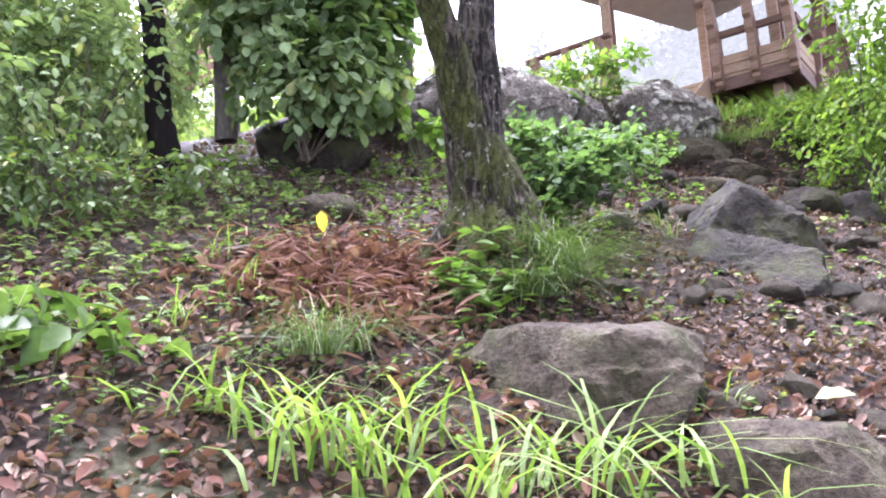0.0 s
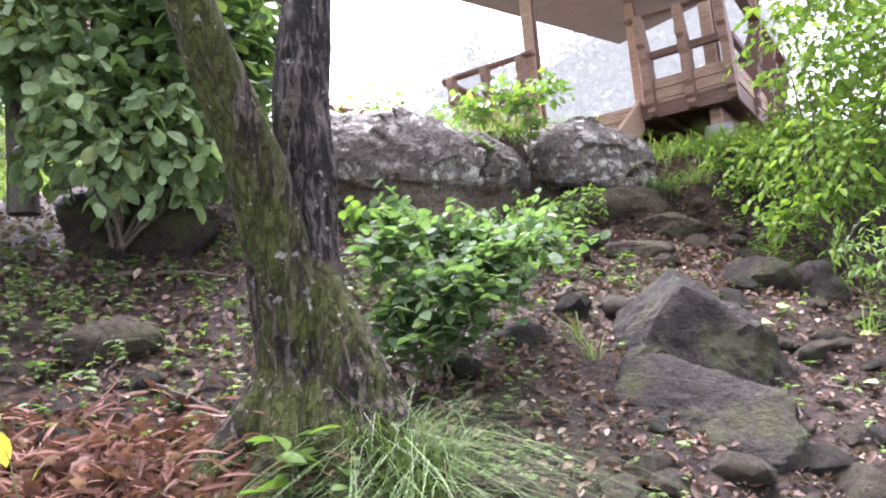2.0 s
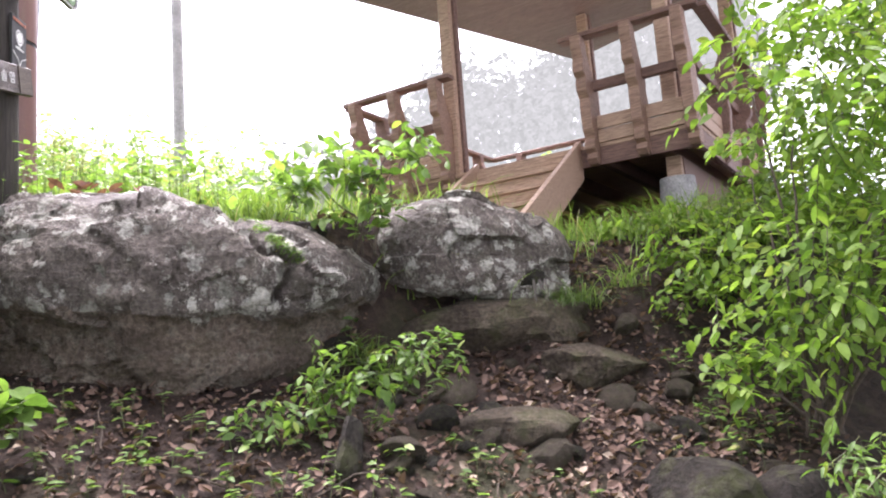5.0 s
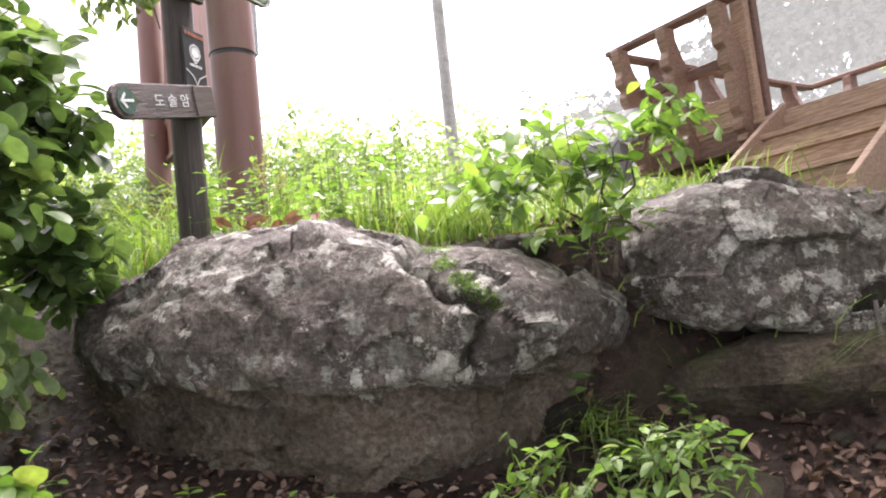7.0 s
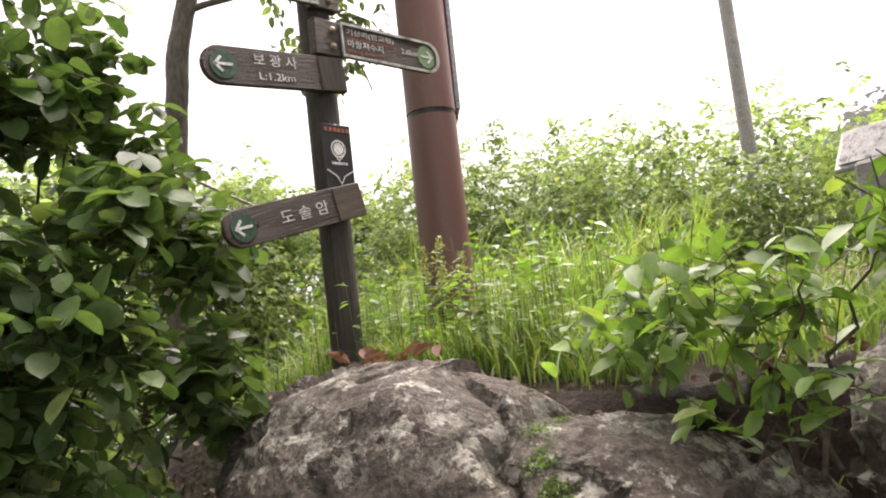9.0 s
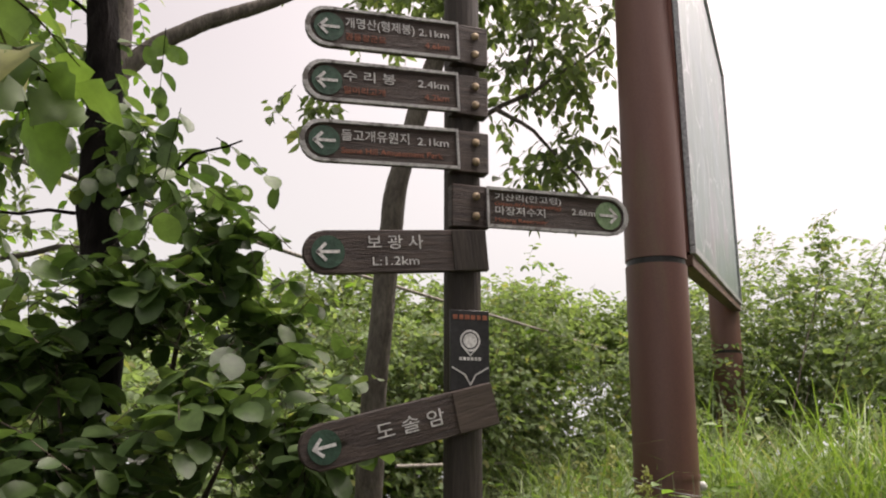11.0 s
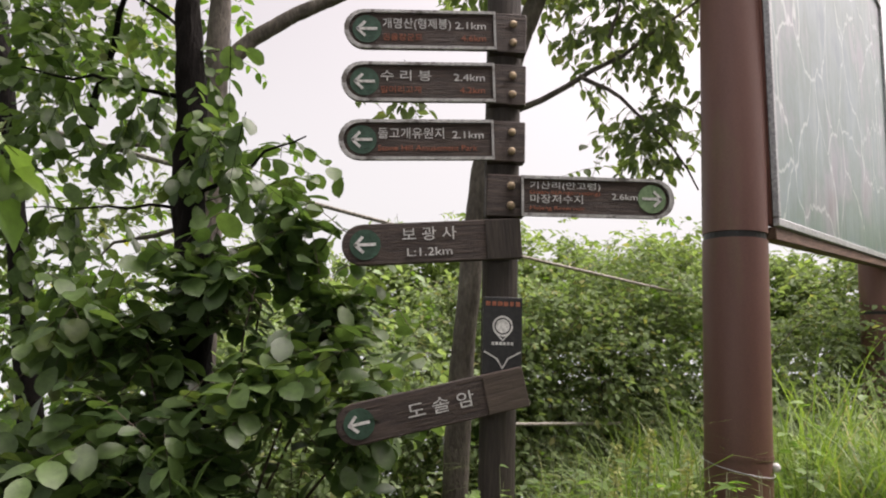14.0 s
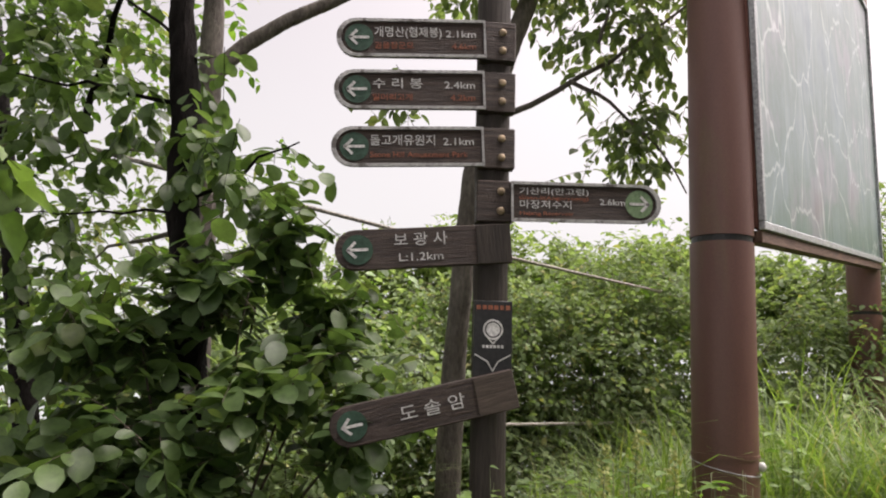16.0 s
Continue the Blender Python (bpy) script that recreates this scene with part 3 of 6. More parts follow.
def massif(label, xs, front, top, ledge, bottom, recess, depth, mat, seed, crack=(), foot=None):
    """A bedded block lying along x: at every station a section with a steep face, a ledge, an undercut foot and a sloping back."""
    nx, ns = 230, 190
    k = np.linspace(0, 1, nx)
    x = xs[0] + (xs[-1] - xs[0]) * k

    def run(values):
        r = np.interp(x, xs, values)
        for _ in range(14):
            r[1:-1] = (r[:-2] + 2 * r[1:-1] + r[2:]) / 4
        return r

    f, t, l, bo, rc = run(front), run(top), run(ledge), run(bottom), run(recess)
    d = depth * np.ones(nx)
    sec = np.stack([np.stack(q, 1) for q in (
        (f + 0.5 * d, bo), (f + rc + 0.1, bo), (f + rc, bo * 0.6 + l * 0.4), (f + rc * 0.75, l - 0.05), (f + 0.015, l), (f, l * 0.65 + t * 0.35),
        (f + 0.04, l * 0.3 + t * 0.7), (f + 0.13, t - 0.035), (f + 0.24, t), (f + 0.6 * d, t + 0.02), (f + 0.95 * d, t - 0.12), (f + d, l), (f + 0.5 * d, bo))], 1)
    seg = np.linalg.norm(np.diff(sec.mean(0), axis=0), axis=1)
    s0 = np.concatenate([[0], np.cumsum(seg)])
    u = np.linspace(0, s0[-1], ns, endpoint=False)
    grid = np.stack([np.stack([np.interp(u, s0, sec[i, :, c]) for c in (0, 1)], 1) for i in range(nx)])
    for _ in range(5):
        grid = (np.roll(grid, 1, 1) + 2 * grid + np.roll(grid, -1, 1)) / 4
    end = np.minimum(k, 1 - k)
    squash = np.clip(end / 0.07, 0, 1) ** 0.5
    mid = np.stack([f + 0.45 * d, (t + l) / 2], 1)[:, None]
    grid = mid + (grid - mid) * squash[:, None, None]
    v = np.concatenate([np.repeat(x[:, None, None], ns, 1), grid], 2)
    du = np.roll(v, -1, 1) - np.roll(v, 1, 1)
    dx = np.gradient(v, axis=0)
    nrm = unit(np.cross(dx, du))
    if (nrm * (v - v.mean((0, 1)))).sum() < 0:
        nrm = -nrm
    off = Vector((seed * 3.1, seed * 1.7, seed))
    push = np.zeros((nx, ns))
    for i in range(nx):
        for j in range(ns):
            p = Vector(v[i, j])
            q = Vector((p.x * 1.0, p.y * 1.0, p.z * 2.2 + 0.35 * p.x)) + off
            push[i, j] = 0.06 * noise.noise(q * 1.5) + 0.024 * (0.3 - abs(noise.noise(q * 4.2))) + 0.008 * (0.3 - abs(noise.noise(q * 12))) + 0.004 * noise.noise(q * 28)
    pick = np.random.default_rng(seed)
    for gap, lean, step in ((0.4, 0.1, 0.012), (0.15, 0.05, 0.004)):
        room = v.reshape(-1, 3)
        lo, hi = room.min(0), room.max(0)
        grow = np.array([1.0, 1.0, 1.7])
        count = int(np.prod((hi - lo) * grow / gap + 1) * 0.8)
        seeds = lo + (hi - lo) * pick.random((count, 3))
        tip = pick.normal(size=(count, 3)) * lean
        height = pick.normal(size=count) * step
        for i in range(nx):
            near_by = seeds[np.abs(seeds[:, 0] - x[i]) < gap * 2]
            ids = np.flatnonzero(np.abs(seeds[:, 0] - x[i]) < gap * 2)
            if not len(ids):
                continue
            dist = (((v[i][:, None] - near_by[None]) * grow) ** 2).sum(-1)
            m = ids[dist.argmin(1)]
            flat = tip[m] - (tip[m] * nrm[i]).sum(-1, keepdims=True) * nrm[i]
            push[i] += np.clip(((v[i] - seeds[m]) * flat).sum(-1), -gap * 0.22, gap * 0.22) + height[m]
    if crack:
        c = np.array(crack)
        P = v[..., [0, 2]] + 0.012 * np.sin(v[..., [2, 0]] * 55)
        best = np.full((nx, ns), 9.0)
        side = np.zeros((nx, ns))
        for a, b2 in zip(c, c[1:]):
            ab = b2 - a
            w = np.clip(((P - a) @ ab) / (ab @ ab), 0, 1)
            near = a + w[..., None] * ab
            dd = np.linalg.norm(P - near, axis=-1)
            cr = ab[0] * (P - a)[..., 1] - ab[1] * (P - a)[..., 0]
            side = np.where(dd < best, cr, side)
            best = np.minimum(best, dd)
        facing = np.clip(-nrm[..., 1] + 0.5 * nrm[..., 2] + 0.2, 0, 1)
        signed = np.where(side > 0, best, -best)
        push -= facing * (0.06 * np.exp(-(best / 0.02) ** 2) + 0.05 * smooth01(signed / 0.03 + 0.5) * np.clip(1 - best / 0.3, 0, 1))
    v = v + nrm * push[..., None]
    i, j = np.meshgrid(np.arange(nx - 1), np.arange(ns), indexing="ij")
    a0, a1 = (i * ns + j).ravel(), (i * ns + (j + 1) % ns).ravel()
    tri = np.concatenate([np.stack([a0, a1, a1 + ns], 1), np.stack([a0, a1 + ns, a0 + ns], 1)])
    me = arrays("boulder", v.reshape(-1, 3), tri)
    bm = bmesh.new()
    bm.from_mesh(me)
    bmesh.ops.holes_fill(bm, edges=[e for e in bm.edges if e.is_boundary], sides=0)
    bmesh.ops.recalc_face_normals(bm, faces=bm.faces)
    bm.to_mesh(me)
    bm.free()
    ob = link("boulder", me, mat, None, "", "", True)
    me.set_sharp_from_angle(angle=radians(38))
    # Faces below the ledge take a browner rock with less lichen
    if foot:
        me.materials.append(foot)
        for p in me.polygons:
            if p.center.z < np.interp(p.center.x, xs, ledge) - 0.03 + 0.05 * noise.noise(p.center * 4) + 0.03 * noise.noise(p.center * 13):
                p.material_index = 1
    return tagged(ob, label, "rock")


boulder = massif("large grey boulder patched with pale lichen, cracked and undercut", (-0.82, -0.55, -0.3, 0.1, 0.57, 0.83, 1.15, 1.37, 1.52),
                 (6.4, 6.2, 6.07, 5.98, 5.96, 5.98, 6.08, 6.24, 6.42), (3.45, 3.6, 3.7, 3.77, 3.72, 3.66, 3.59, 3.5, 3.4), (3.4, 3.34, 3.26, 3.27, 3.21, 3.18, 3.15, 3.2, 3.28),
                 (3.2, 3.05, 2.85, 2.72, 2.72, 2.75, 2.85, 3.0, 3.2), (0.06, 0.08, 0.1, 0.1, 0.11, 0.15, 0.22, 0.22, 0.1), 0.85, ROCK, 5,
                 ((0.83, 3.75), (0.89, 3.64), (0.98, 3.52), (1.08, 3.42), (1.19, 3.38), (1.13, 3.27), (1.1, 3.15)), ROCK_FOOT)
massif("grey angular boulder with pale lichen, bridging a dark hollow", (1.49, 1.58, 1.75, 1.97, 2.27, 2.46, 2.57), (6.84, 6.72, 6.63, 6.6, 6.68, 6.8, 6.95),
       (3.6, 3.66, 3.73, 3.75, 3.68, 3.6, 3.47), (3.46, 3.38, 3.33, 3.29, 3.22, 3.25, 3.36), (3.42, 3.33, 3.28, 3.23, 3.17, 3.2, 3.32), (0.05, 0.06, 0.08, 0.1, 0.08, 0.06, 0.04), 0.6, ROCK, 9)
rock("boulder", "dark earthy rock in the hollow under the boulder", (2.05, 7.0, 3.0), (0.6, 0.4, 0.3), 0, 21, 12, 0.08, ROCK_BROWN, 4)
rock("boulder", "flat-topped grey slab rock beside the grass", (0.42, 2.72, 1.12), (0.55, 0.45, 0.4), 0, 11, 8, 0.06, ROCK_BROWN, 5, planes=(((0, -0.15, 1), 0.74), ((0, -1, 0.2), 0.78)))
rock("boulder", "dark grey peaked rock rising from the path", (1.8, 4.6, 1.84), (0.46, 0.38, 0.5), -8, 12, 5, 0.07, ROCK_DARK, 5, planes=(((-0.62, -0.2, 0.7), 0.66), ((0.45, -0.3, 0.8), 0.7), ((0.05, -0.9, 0.4), 0.62), ((0.75, -0.6, 0.1), 0.75)))
rock("boulder", "grey slanting slab at the foot of the peaked rock", (1.58, 4.16, 1.6), (0.5, 0.36, 0.34), -12, 13, 5, 0.06, ROCK_DARK, 5, planes=(((-0.05, -0.72, 0.68), 0.58), ((-0.9, -0.1, 0.3), 0.74), ((0.9, -0.2, 0.2), 0.8)))
rock("boulder", "pale brown split rock beside the path", (1.0, 2.35, 0.95), (0.25, 0.3, 0.24), 20, 31, 9, 0.08, ROCK_BROWN, 4)
rock("boulder", "brown wedge of rock beside the flat slab", (0.86, 2.72, 1.1), (0.2, 0.18, 0.16), 50, 32, 9, 0.08, ROCK_BROWN, 4)
rock("boulder", "mossy angular rock at the edge of the path", (3.08, 5.72, 2.2), (0.24, 0.2, 0.2), 10, 33, 9, 0.08, ROCK_DARK, 4)
rock("boulder", "brown angular rock in the worn path", (2.68, 5.78, 2.3), (0.26, 0.18, 0.17), -20, 34, 9, 0.08, ROCK_DARK, 4)
rock("boulder", "dark ledge of rock beside the hollow", (2.55, 6.62, 2.8), (0.32, 0.2, 0.13), 12, 35, 9, 0.08, ROCK_BROWN, 4)
rock("boulder", "low grey slab set in the soil below the boulder", (2.05, 6.15, 2.58), (0.3, 0.22, 0.1), 5, 36, 9, 0.05, ROCK_BROWN, 4)
rock("boulder", "upright splinter of rock in the slope", (1.08, 5.2, 2.35), (0.1, 0.12, 0.14), 30, 37, 8, 0.08, ROCK_DARK, 4)
rock("boulder", "thin upright slab of rock in the slope", (1.4, 5.75, 2.58), (0.06, 0.12, 0.15), -20, 38, 8, 0.08, ROCK_DARK, 4)
rock("boulder", "mossy grey rock beside the worn path", (1.05, 4.62, 1.98), (0.2, 0.17, 0.16), 30, 39, 9, 0.08, ROCK_DARK, 4)
rock("boulder", "grey rock half buried under dead leaves", (-0.52, 2.95, 1.45), (0.16, 0.12, 0.13), 30, 41, 9, 0.08, ROCK_BROWN, 4)
rock("boulder", "grey rock half buried on the upper slope", (-0.62, 4.2, 2.17), (0.24, 0.12, 0.12), 30, 42, 9, 0.08, ROCK_BROWN, 4)
rock("boulder", "dark rock in the bank under the shrub", (-0.95, 5.35, 2.78), (0.5, 0.3, 0.32), 10, 43, 9, 0.08, ROCK_DARK, 4)

# ---- signpost ----


def outline_board(length, height, n=10):
    """A board with one half-round end, its square end at the origin, reaching along -x."""
    r = height / 2
    pts = [(0, -r), (0, r)]
    pts += [(-length + r - r * math.sin(a), r * math.cos(a)) for a in np.linspace(0, math.pi, n)]
    return pts


def writing(text, height, material, parent, at, name="lettering", width=None, flip=1):
    cu = bpy.data.curves.new(name, "FONT")
    cu.body, cu.size, cu.align_x, cu.align_y, cu.extrude = text, height, "LEFT", "CENTER", 0.0008
    ob = bpy.data.objects.new(name, cu)
    scene.collection.objects.link(ob)
    bpy.context.view_layer.update()
    me = bpy.data.meshes.new_from_object(ob.evaluated_get(bpy.context.evaluated_depsgraph_get()))
    bpy.data.objects.remove(ob)
    res = link(name, me, material, parent, kind="stuff" if height < 0.036 else "")
    xs = [v.co.x for v in me.vertices] or [0]
    k = width / (max(xs) - min(xs)) if width and max(xs) > min(xs) else 1
    res.matrix_local = pose(*at) @ pose(0, 0, 0, 90, 0, 0) @ Matrix.Diagonal((k, 1, 1, 1))
    return res


SIGN_X, SIGN_Y = -0.318, 6.67
signpost = thing("signpost", "dark wooden trail signpost with arrow boards", "signpost", (SIGN_X, SIGN_Y, 3.72), 90)
signpost.matrix_world = pose(SIGN_X, SIGN_Y, 3.72, 0.9, 0, 0) @ pose(0, 0, 0, 0, 0, 90)
# own space: x along the boards (towards the map), -y towards the path


def post_mesh():
    bm = cylinder(0.068, 2.45, (0, 0, 1.225), 20)
    bmesh.ops.bevel(bm, geom=[e for e in bm.edges if e.calc_face_angle(0) > 1], offset=0.01, segments=2, affect="EDGES")
    return bm


part("post", post_mesh(), POST_WOOD, signpost, smooth=False)


def sign(right, z, length, height, tilt, left=True, framed=True, out=0.09, yaw=0.0):
    """An arrow board fixed by its square end; returns the board, whose own space starts at that end."""
    sgn = 1 if left else -1
    bd = part("sign_board", prism([(sgn * a, b) for a, b in outline_board(length, height)][::sgn], 0.026), SIGN_WOOD, signpost)
    bd.matrix_local = pose(right, -out, z - 3.72, 0, 0, yaw) @ pose(0, 0, 0, 0, tilt, 0)
    if framed:
        outer = outline_board(length + 0.004, height + 0.006)
        inner = [(p if abs(p) > 1e-6 else -0.008, q) for p, q in outline_board(length - 0.014, height - 0.017)]
        bm = bmesh.new()
        loops = [[bm.verts.new((sgn * p, y, q)) for p, q in o] for o, y in ((outer, -0.012), (outer, -0.021), (inner, -0.021), (inner, -0.012))]
        for a, b in zip(loops, loops[1:]):
            for i in range(len(outer)):
                j = (i + 1) % len(outer)
                bm.faces.new((a[i], a[j], b[j], b[i]))
        bmesh.ops.recalc_face_normals(bm, faces=bm.faces)
        part("frame", bm, EDGE_PAINT, bd, "worn white edging")
    cx = sgn * (-length + height * 0.56)
    disc = cylinder(height * 0.37, 0.003, (cx, -0.0148, 0), 28, rot=Matrix.Rotation(radians(90), 4, "X"))
    part("disc", disc, GREEN_PAINT if left else GREEN_PALE, bd, "green disc")
    a, w = height * 0.24, height * 0.035
    bm = bmesh.new()
    for p, q in (((a, 0), (-a, 0)), ((-a, 0), (-a * 0.25, a * 0.75)), ((-a, 0), (-a * 0.25, -a * 0.75))):
        d = Vector((q[0] - p[0], 0, q[1] - p[1]))
        ang = math.atan2(d.z, d.x)
        c = (sgn * (p[0] + q[0]) / 2 + cx, -0.0175, (p[1] + q[1]) / 2)
        rot = Matrix.Rotation(-ang if left else -(math.pi - ang), 4, "Y")
        bmesh.ops.create_cube(bm, size=1, matrix=Matrix.Translation(c) @ rot @ Matrix.Diagonal((d.length + w, 0.003, w * 2, 1)))
    part("arrow", bm, WHITE_PAINT, bd, "white arrow")
    return bd


def fixing(z, n=2, w=0.145, h=0.16):
    pl = part("plate", box((w, 0.05, h), (0, -0.07, z - 3.72), 0.004), SIGN_WOOD, signpost)
    for i in range(n):
        bm = bmesh.new()
        bmesh.ops.create_uvsphere(bm, u_segments=12, v_segments=8, radius=0.0155, matrix=Matrix.Translation((0.02, -0.097, z - 3.72 + (i - 0.5) * 0.075)) @ Matrix.Diagonal((1, 0.7, 1, 1)))
        part("bolt_cap", bm, BRASS, pl, "round brass-coloured bolt cap", True)


RE = -0.05
for zc, big, small, km, km2 in ((5.825, "개명산(형제봉)", "권율장군묘", "2.1km", "4.6km"), (5.617, "수 리 봉", "말머리고개", "2.4km", "4.2km"), (5.392, "돌고개유원지", "Stone Hill Amusement Park", "2.1km", "")):
    bd = sign(RE, zc, 0.575, 0.148, -3.2)
    fixing(zc)
    writing(big, 0.046, WHITE_PAINT, bd, (-0.435, -0.0145, 0.022), width=0.26 if "(" in big else (0.19 if len(big) < 6 else 0.245))
    writing(small, 0.03, RED_PAINT, bd, (-0.435, -0.0145, -0.032), width=0.15 if km2 else 0.37)
    writing(km, 0.04, WHITE_PAINT, bd, (-0.158, -0.0145, 0.018), width=0.118)
    if km2:
        writing(km2, 0.033, RED_PAINT, bd, (-0.135, -0.0145, -0.032), width=0.095)
bd = sign(0.058, 5.184, 0.585, 0.148, -1.2, left=False)
fixing(5.184)
writing("기산리(안고령)", 0.03, WHITE_PAINT, bd, (0.03, -0.0145, 0.04), width=0.27)
writing("Gisan-li(Angoryeong)", 0.02, RED_PAINT, bd, (0.03, -0.0145, 0.015), width=0.27)
writing("마장저수지", 0.036, WHITE_PAINT, bd, (0.03, -0.0145, -0.012), width=0.2)
writing("Majang Reservoir", 0.02, RED_PAINT, bd, (0.03, -0.0145, -0.045), width=0.21)
writing("2.6km", 0.034, WHITE_PAINT, bd, (0.345, -0.0145, 0.004), width=0.1)
bd = sign(0.062, 5.024, 0.662, 0.152, -5.0, framed=False, out=0.085)
part("patch", box((0.13, 0.004, 0.146), (-0.068, -0.0155, 0), 0.001), POST_WOOD, bd, "darker tape wrapped round the end")
writing("보 광 사", 0.054, WHITE_PAINT, bd, (-0.445, -0.0145, 0.028), width=0.2)
writing("L:1.2km", 0.042, WHITE_PAINT, bd, (-0.43, -0.0145, -0.036), width=0.165)
bd = sign(0.085, 4.485, 0.69, 0.145, -13.5, framed=False, out=0.085, yaw=3)
part("patch", box((0.15, 0.004, 0.138), (-0.078, -0.0155, 0), 0.001), wood("greyed_sign_wood", (0.05, 0.038, 0.03), (0.11, 0.085, 0.068), 2.0, (1, 1.2, 16)), bd, "bare greyed wood at the end")
writing("도 솔 암", 0.06, WHITE_PAINT, bd, (-0.44, -0.0145, -0.002), width=0.24)
plate = part("badge_plate", box((0.145, 0.012, 0.28), (0, -0.072, 4.665 - 3.72), 0.002), BLACK_PLATE, signpost, "black badge plate")
ring = 28
for r0, r1 in ((0.031, 0.038), (0.0, 0.026)):
    bm = bmesh.new()
    cs = [(math.cos(2 * math.pi * i / ring), math.sin(2 * math.pi * i / ring)) for i in range(ring)]
    o = [bm.verts.new((r1 * c, -0.0795, 0.978 + r1 * s)) for c, s in cs]
    if r0:
        q = [bm.verts.new((r0 * c, -0.0795, 0.978 + r0 * s)) for c, s in cs]
        for i in range(ring):
            bm.faces.new((o[i], o[(i + 1) % ring], q[(i + 1) % ring], q[i]))
    else:
        bm.faces.new(o)
    part("emblem_ring" if r0 else "emblem_disc", bm, WHITE_PAINT, plate)
for a, b in (((-0.022, 0.95), (0, 0.926)), ((0.022, 0.95), (0, 0.926)), ((-0.066, 0.885), (-0.02, 0.86)), ((-0.02, 0.86), (0, 0.825)), ((0.066, 0.885), (0.02, 0.86)), ((0.02, 0.86), (0, 0.825))):
    d = Vector((b[0] - a[0], 0, b[1] - a[1]))
    bm = bmesh.new()
    bmesh.ops.create_cube(bm, size=1, matrix=Matrix.Translation(((a[0] + b[0]) / 2, -0.0795, (a[1] + b[1]) / 2)) @ Matrix.Rotation(-math.atan2(d.z, d.x), 4, "Y") @ Matrix.Diagonal((d.length + 0.003, 0.002, 0.005, 1)))
    part("emblem_stroke", bm, WHITE_PAINT, plate)
for i, w in enumerate((0.016, 0.014, 0.018, 0.016, 0.014, 0.016)):
    bm = bmesh.new()
    bmesh.ops.create_cube(bm, size=1, matrix=Matrix.Translation((-0.055 + i * 0.022, -0.0795, 1.06)) @ Matrix.Diagonal((w, 0.002, 0.016, 1)))
    part("lettering", bm, RED_PAINT, plate, "small orange writing")
for i in range(6):
    bm = bmesh.new()
    bmesh.ops.create_cube(bm, size=1, matrix=Matrix.Translation((-0.035 + i * 0.014, -0.0795, 0.915)) @ Matrix.Diagonal((0.01, 0.002, 0.011, 1)))
    part("lettering", bm, WHITE_PAINT, plate, "small white writing")

# ---- map board on two steel poles ----
POLE_A, POLE_B = Vector((-0.886, 7.875, 0)), Vector((-4.2, 10.97, 0))
along_map = (POLE_B - POLE_A).normalized()
map_rz = math.degrees(math.atan2(along_map.y, along_map.x))
map_board = thing("map_board", "weathered trail map board on two red-brown steel poles", "map board", (POLE_A.x, POLE_A.y, 3.7), map_rz)
span = (POLE_B - POLE_A).length
for x, top in ((0.0, 4.6), (span, 4.8)):
    for z0, z1 in ((-0.3, 1.495), (1.51, top)):
        bm = cylinder(0.148, z1 - z0, (x, 0, (z0 + z1) / 2), 40)
        bmesh.ops.bevel(bm, geom=[e for e in bm.edges if e.calc_face_angle(0) > 1], offset=0.008, segments=2, affect="EDGES")
        part("pole", bm, POLE_PAINT, map_board, "red-brown painted steel pole", True)
    part("joint", cylinder(0.141, 0.06, (x, 0, 1.502), 32), BLACK_PLATE, map_board, "dark joint between pole lengths")
    part("base_collar", cylinder(0.152, 0.02, (x, 0, 0.5), 40), POLE_PAINT, map_board)
# the board climbs slightly along its length; its printed side faces -y
MH, ML = 2.5, span - 0.1
HANG = pose(0.06, -0.155, 1.56, 0, -5.4, 0)


def on_board(name, bm, material, label=""):
    ob = part(name, bm, material, map_board, label)
    ob.matrix_local = HANG
    return ob


for i in range(10):
    on_board("back_board", box((ML / 10 - 0.006, 0.04, MH - 0.02), ((i + 0.5) * ML / 10, 0.02, MH / 2), 0.003), PANEL_BACK, "red-brown backing board")


